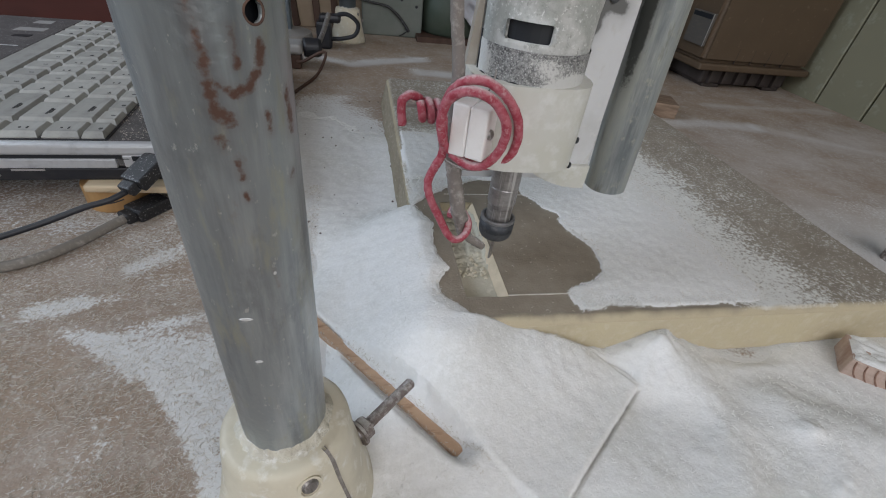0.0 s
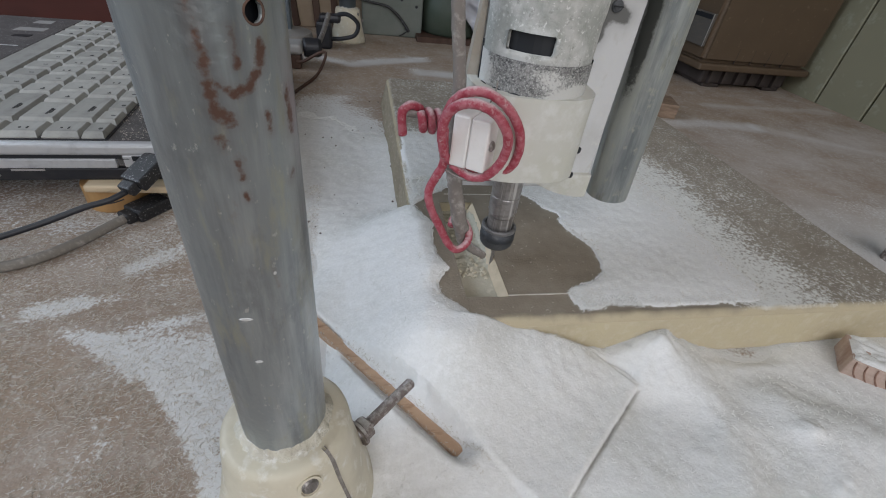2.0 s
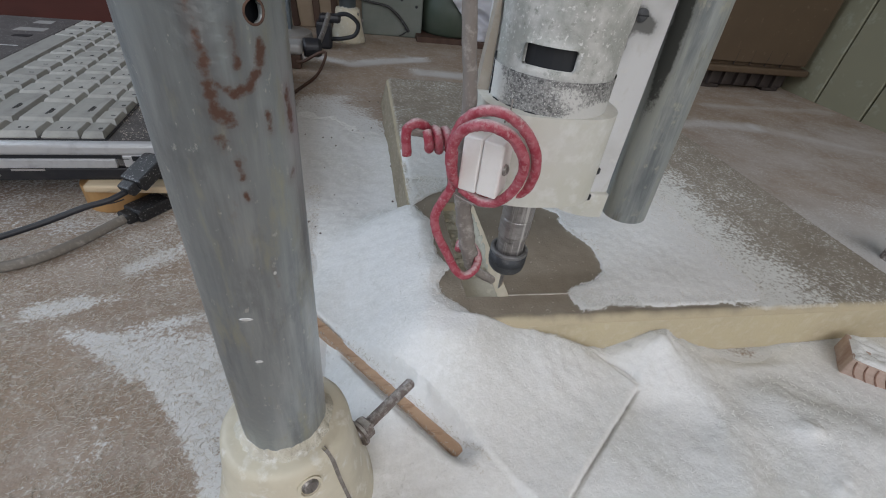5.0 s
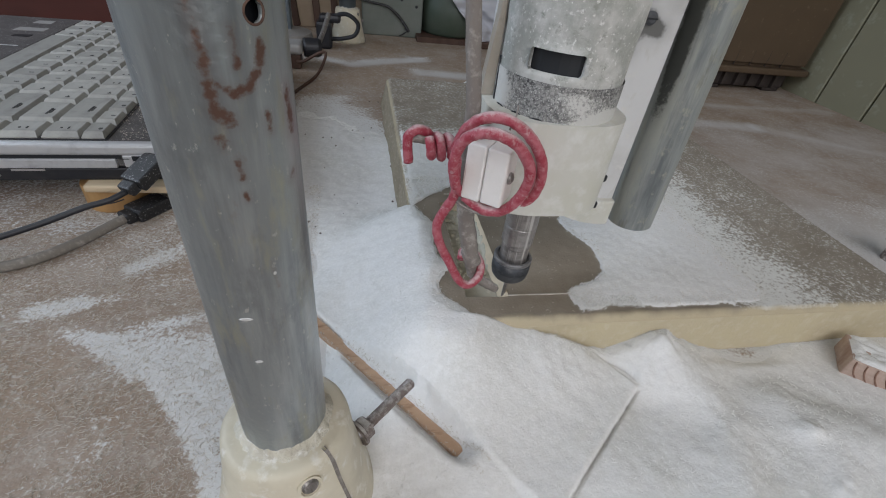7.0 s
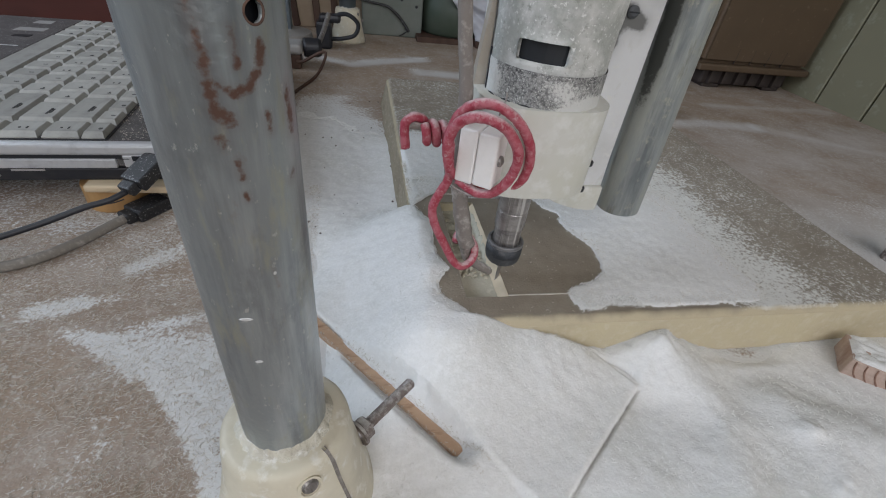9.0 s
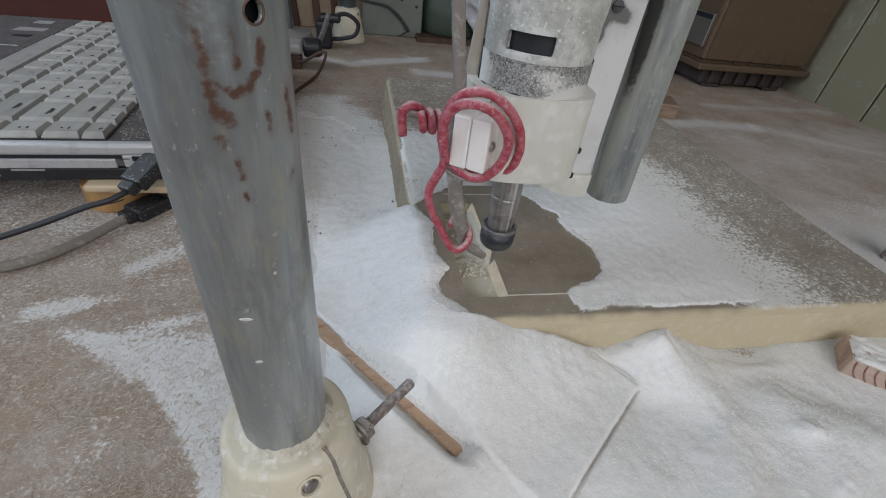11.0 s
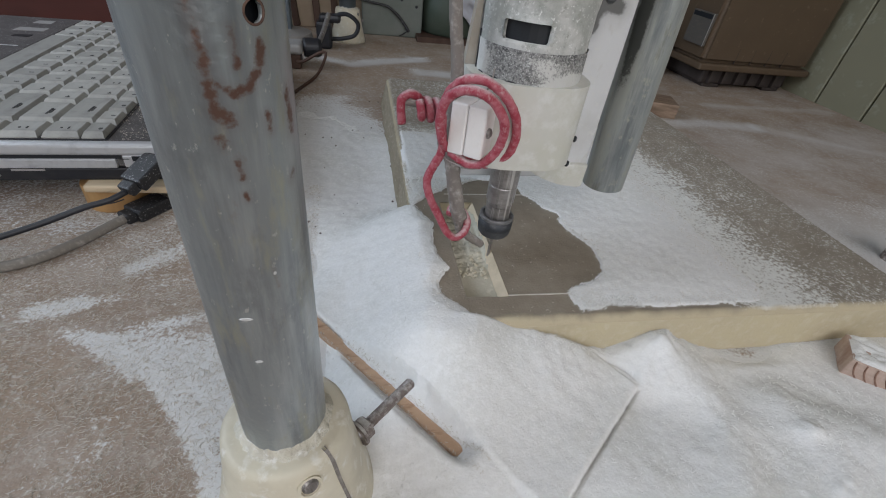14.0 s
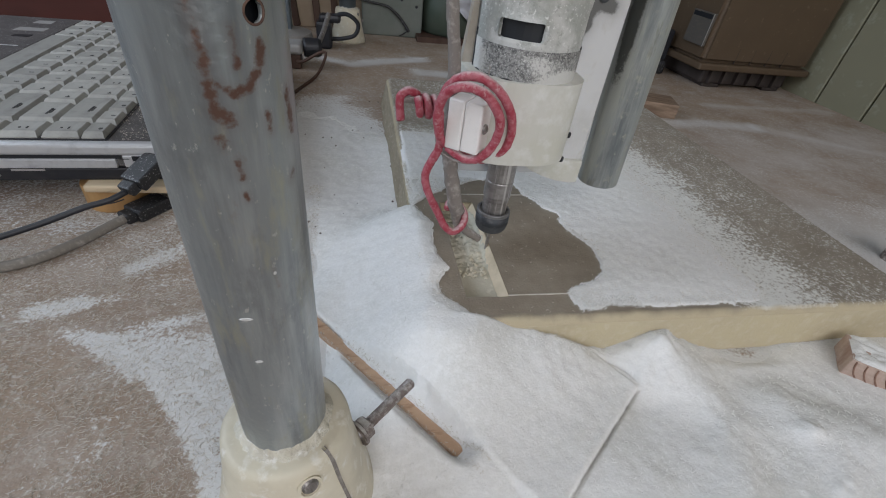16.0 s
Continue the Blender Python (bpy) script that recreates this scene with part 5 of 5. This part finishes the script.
part("handle", tube([(0.004, -0.002, 0.040), (0.022, -0.006, 0.044), (0.036, -0.006, 0.034), (0.032, -0.006, 0.020), (0.016, -0.004, 0.014), (0.002, 0, 0.012)], 0.0027, 10, 6), M_BASE, clip)

tan = thing("tan_board", (-0.07, 0.775, 0), "tan board with dark brown slats standing behind", "board")
part("panel", box(-0.12, 0.09, 0.0, 0.012, 0.0, 0.28, 0.001), M_TAN, tan)
for x, lean in ((-0.022, -7), (0.010, -4), (0.036, -2)):
    part("slat", box(-0.005, 0.005, -0.011, -0.001, 0.0, 0.26, 0.001, m=pose(x, 0, 0.002, 0, lean, 0)), M_BROWN, tan)

cabinet = thing("metal_cabinet", (0.0, 0.752, 0), "grey-green metal box with a black cable on its face", "metal box")
part("body", box(0.006, 0.099, 0.0, 0.045, 0.0, 0.30, 0.002), M_GREENMETAL, cabinet)
part("cable", tube([(-0.004, -0.006, 0.050), (0.020, -0.005, 0.046), (0.045, -0.005, 0.042), (0.062, -0.006, 0.030), (0.074, -0.007, 0.016), (0.078, -0.007, 0.010)], (0.0016, 0.0026), 8, 6), M_BLACK, cabinet, "black cable with a plug")
part("tail", tube([(0.077, -0.007, 0.012), (0.070, -0.006, 0.006), (0.064, -0.005, 0.003)], 0.001, 6, 5), M_BLACK, cabinet)
for x, z in ((0.091, 0.062), (0.089, 0.044), (0.066, 0.052)):
    part("screw", lathe([(0.0022, 0.0), (0.0016, 0.001)], 10, m=pose(x, 0, z, 90, 0, 0)), M_DARK, cabinet)

drum = thing("green_drum", (0.150, 0.780, 0), "dark green enamelled drum behind the bench tools", "drum")
part("body", lathe([(0.046, 0.008), (0.050, 0.012), (0.050, 0.050), (0.044, 0.062), (0.044, 0.30)], 40), M_DKGREEN, drum, smooth=True)
part("base", box(-0.060, 0.075, -0.054, 0.012, 0.0, 0.008), M_BROWN, drum)
sheet_bag = thing("white_sheet", (0.200, 0.742, 0), "crumpled translucent white plastic sheet", "plastic sheet")


def crumple(x, y):
    return 0.012 * noise.noise((x * 40, y * 40, 0)) + 0.006 * noise.noise((x * 110, y * 110, 4))


me = sheet("fold", axis_steps([(-0.02, 0.085, 0.003)]), axis_steps([(0.0, 0.115, 0.003)]), crumple)
for v in me.vertices:
    v.co = (v.co.x - 0.05 * smooth_step(0.0, 0.07, v.co.y) * (1 if v.co.x < 0.03 else 0.2), v.co.z - 0.02, 0.010 + v.co.y)
fold = mesh_part("fold", me, M_PAPER, sheet_bag)
sol = fold.modifiers.new("thickness", "SOLIDIFY")
sol.thickness = 0.0012
part("hem", box(-0.02, 0.085, -0.03, -0.006, 0.0, 0.010, 0.002), M_BROWN, sheet_bag)
redboard = thing("red_board", (-0.50, 0.600, 0), "dark red-brown board standing behind the laptop", "board")
part("panel", box(-0.24, 0.35, 0.0, 0.014, 0.0, 0.30, 0.001), M_REDBOARD, redboard)

# ---- right of the bench ----
tote = thing("storage_tote", (0.471, 0.575, 0), "brown plastic storage tote with a grey label", "storage tote")


def taper(x0, x1, y0, y1, z0, z1, grow, bevel=0.0):
    bm = box(x0, x1, y0, y1, z0, z1, 0)
    for v in bm.verts:
        if v.co.z > (z0 + z1) / 2:
            v.co.x += -grow if v.co.x < (x0 + x1) / 2 else 0
            v.co.y += -grow if v.co.y < (y0 + y1) / 2 else grow
    if bevel:
        bmesh.ops.bevel(bm, geom=bm.edges[:], offset=bevel, segments=3, affect="EDGES")
    return bm


part("body", taper(0.0, 0.178, 0.0, 0.20, 0.034, 0.26, 0.004, 0.006), M_TOTE, tote)
part("lip", box(-0.004, 0.180, -0.006, 0.204, 0.026, 0.035, 0.0022), M_TOTE, tote, "rolled lower lip")
part("base", box(0.020, 0.165, 0.012, 0.19, 0.004, 0.025, 0.003), M_TOTE_BASE, tote, "dark ribbed base")
for i in range(6):
    part("rib", box(0.030 + i * 0.022, 0.034 + i * 0.022, 0.006, 0.014, 0.006, 0.024), M_TOTE_BASE, tote)
for x in (0.026, 0.130):
    part("foot", box(x, x + 0.028, 0.010, 0.17, 0.0, 0.005, 0.001), M_TOTE_BASE, tote)
for i in range(4):
    part("groove", box(0.052 + i * 0.026, 0.0526 + i * 0.026, -0.0004, 0.002, 0.036, 0.075 - i * 0.003), M_TOTE_BASE, tote)
label = part("label", box(-0.0052, -0.001, 0.006, 0.050, 0.054, 0.094, 0.0003), M_TOTE_LABEL, tote, "grey paper label with a dark header", )
part("header", box(-0.0056, -0.005, 0.008, 0.048, 0.087, 0.0925), M_DARK, label)
part("border", box(-0.0055, -0.005, 0.0055, 0.0065, 0.054, 0.094), M_LABEL, label)

tool = thing("dark_tool", (0.440, 0.650, 0), "dark hand tool lying by the tote", "tool")
part("body", box(-0.060, 0.024, -0.015, 0.015, 0.0, 0.020, 0.005), M_BLACK, tool)
part("upright", box(-0.012, 0.024, -0.008, 0.015, 0.018, 0.062, 0.004), M_BASE, tool, "black upright arm")
part("ring", tube([(-0.035, -0.016, 0.022), (-0.028, -0.018, 0.026), (-0.020, -0.018, 0.018), (-0.028, -0.017, 0.012), (-0.035, -0.016, 0.020)], 0.0012, 8, 5), M_STEEL, tool)

wedge = thing("wood_offcut", (0.343, 0.452, 0), "small brown wooden offcut behind the foam slab", "wood offcut", rz=-18)
part("block", box(-0.030, 0.018, -0.008, 0.03, 0.0, 0.016, 0.001), M_OFFCUT, wedge)
near_wood = thing("wood_offcut", (0.2262, 0.0966, 0), "reddish wooden offcut with end grain, dusted white", "wood offcut", rz=-40)
M_ENDGRAIN = mat("red_end_grain", (0.46, 0.34, 0.28), 0.7, spots=[((0.54, 0.41, 0.34), 300, 0.4, 0.7, 3, ONE), ((0.33, 0.21, 0.16), 90, 0.52, 0.70, 4, (1, 1, 0.3))], bump=0.3)
M_RING = mat("dark_growth_ring", (0.22, 0.12, 0.085), 0.75, spots=[((0.30, 0.18, 0.13), 400, 0.4, 0.7, 3, ONE)])
part("block", box(0.0, 0.075, 0.0, 0.0205, 0.0, 0.0118, 0.0009), M_ENDGRAIN, near_wood)
for i in range(11):
    part("growth_ring", tube([(0.002 + i * 0.0042, -0.0001, 0.0113), (0.0028 + i * 0.0042, -0.0001, 0.0075), (0.0050 + i * 0.0043, -0.0001, 0.0035), (0.0078 + i * 0.0044, -0.0001, 0.0008)], 0.00034, 6, 4, 0.3), M_RING, near_wood)
me = sheet("dust_cover", axis_steps([(0.0006, 0.074, 0.0008)]), axis_steps([(0.0006, 0.0199, 0.0008)]),
           lambda x, y: 0.0117 + 0.0013 * smooth_step(-0.25, 0.5, fbm(x * 0.7, y, 150, 4, 2.0) + 0.4) * smooth_step(0.0004, 0.003, min(x, y)) - 0.0007 * smooth_step(0.10, 0.40, fbm(x * 0.35, y, 240, 3, 8.0)))
mesh_part("dust_cover", me, M_DUST, near_wood, "white dust on its top")
knob = thing("clamp_knob", (0.362, 0.182, 0), "small grey steel clamp knob at the bench edge", "clamp knob")
part("stem", lathe([(0.006, 0.0), (0.006, 0.006), (0.0045, 0.007), (0.0045, 0.012)], 16), M_BOLT, knob)
part("cap", lathe([(0.009, 0.012), (0.010, 0.013), (0.0095, 0.019), (0.005, 0.021)], 8), M_BOLT, knob)


# white crumbs on the corner of the laptop
def on_deck(rnd):
    y = rnd.uniform(0.2465, 0.312)
    x = -0.129 - 0.4 * (y - 0.25) + rnd.uniform(0.0, 0.045)
    if rnd.random() > 0.4 + 0.9 * fbm(x, y, 60, 3, 14.0):
        return None
    return x, y, LZ - 0.0003


shavings("deck_shavings", 420, on_deck, "white foam crumbs on the laptop corner", (0.0006, 0.0018), seed=31)


def motions():
    """Spindle: lowers, cuts towards the near end, cuts back, lifts and backs away."""
    rows = [(0.0, 27.7, 2.4), (0.5, 26.1, 2.5), (0.8, 25.4, 2.45), (1.0, 25.2, 1.72), (1.5, 25.0, 0.0), (1.9, 24.5, -0.05), (2.0, 24.0, -0.1), (2.5, 21.3, -0.2), (3.0, 18.4, -0.2), (3.5, 15.5, -0.12), (4.0, 12.6, -0.12),
            (5.0, 6.7, -0.05), (6.0, 0.9, 0.0), (6.4, 0.1, 0.0), (6.5, 0.1, 0.0), (6.8, 0.3, 0.0), (7.0, 1.25, 0.0), (7.5, 3.95, 0.0), (8.0, 6.9, -0.05), (8.5, 9.85, -0.12), (9.0, 12.65, -0.1), (10.0, 18.2, -0.1), (11.0, 23.6, -0.05), (11.3, 24.3, 0.0), (11.5, 24.4, 0.12),
            (12.0, 24.9, 1.85), (12.5, 26.1, 2.48), (13.0, 27.4, 2.4), (13.5, 28.2, 2.15), (14.0, 29.8, 2.05), (14.5, 31.1, 1.8), (15.0, 32.6, 1.42), (15.5, 34.1, 1.36), (16.0, 35.2, 1.38)]
    walk(head, [(t, pose(HX, HY + y / 1000, z / 1000)) for t, y, z in rows])


motions()
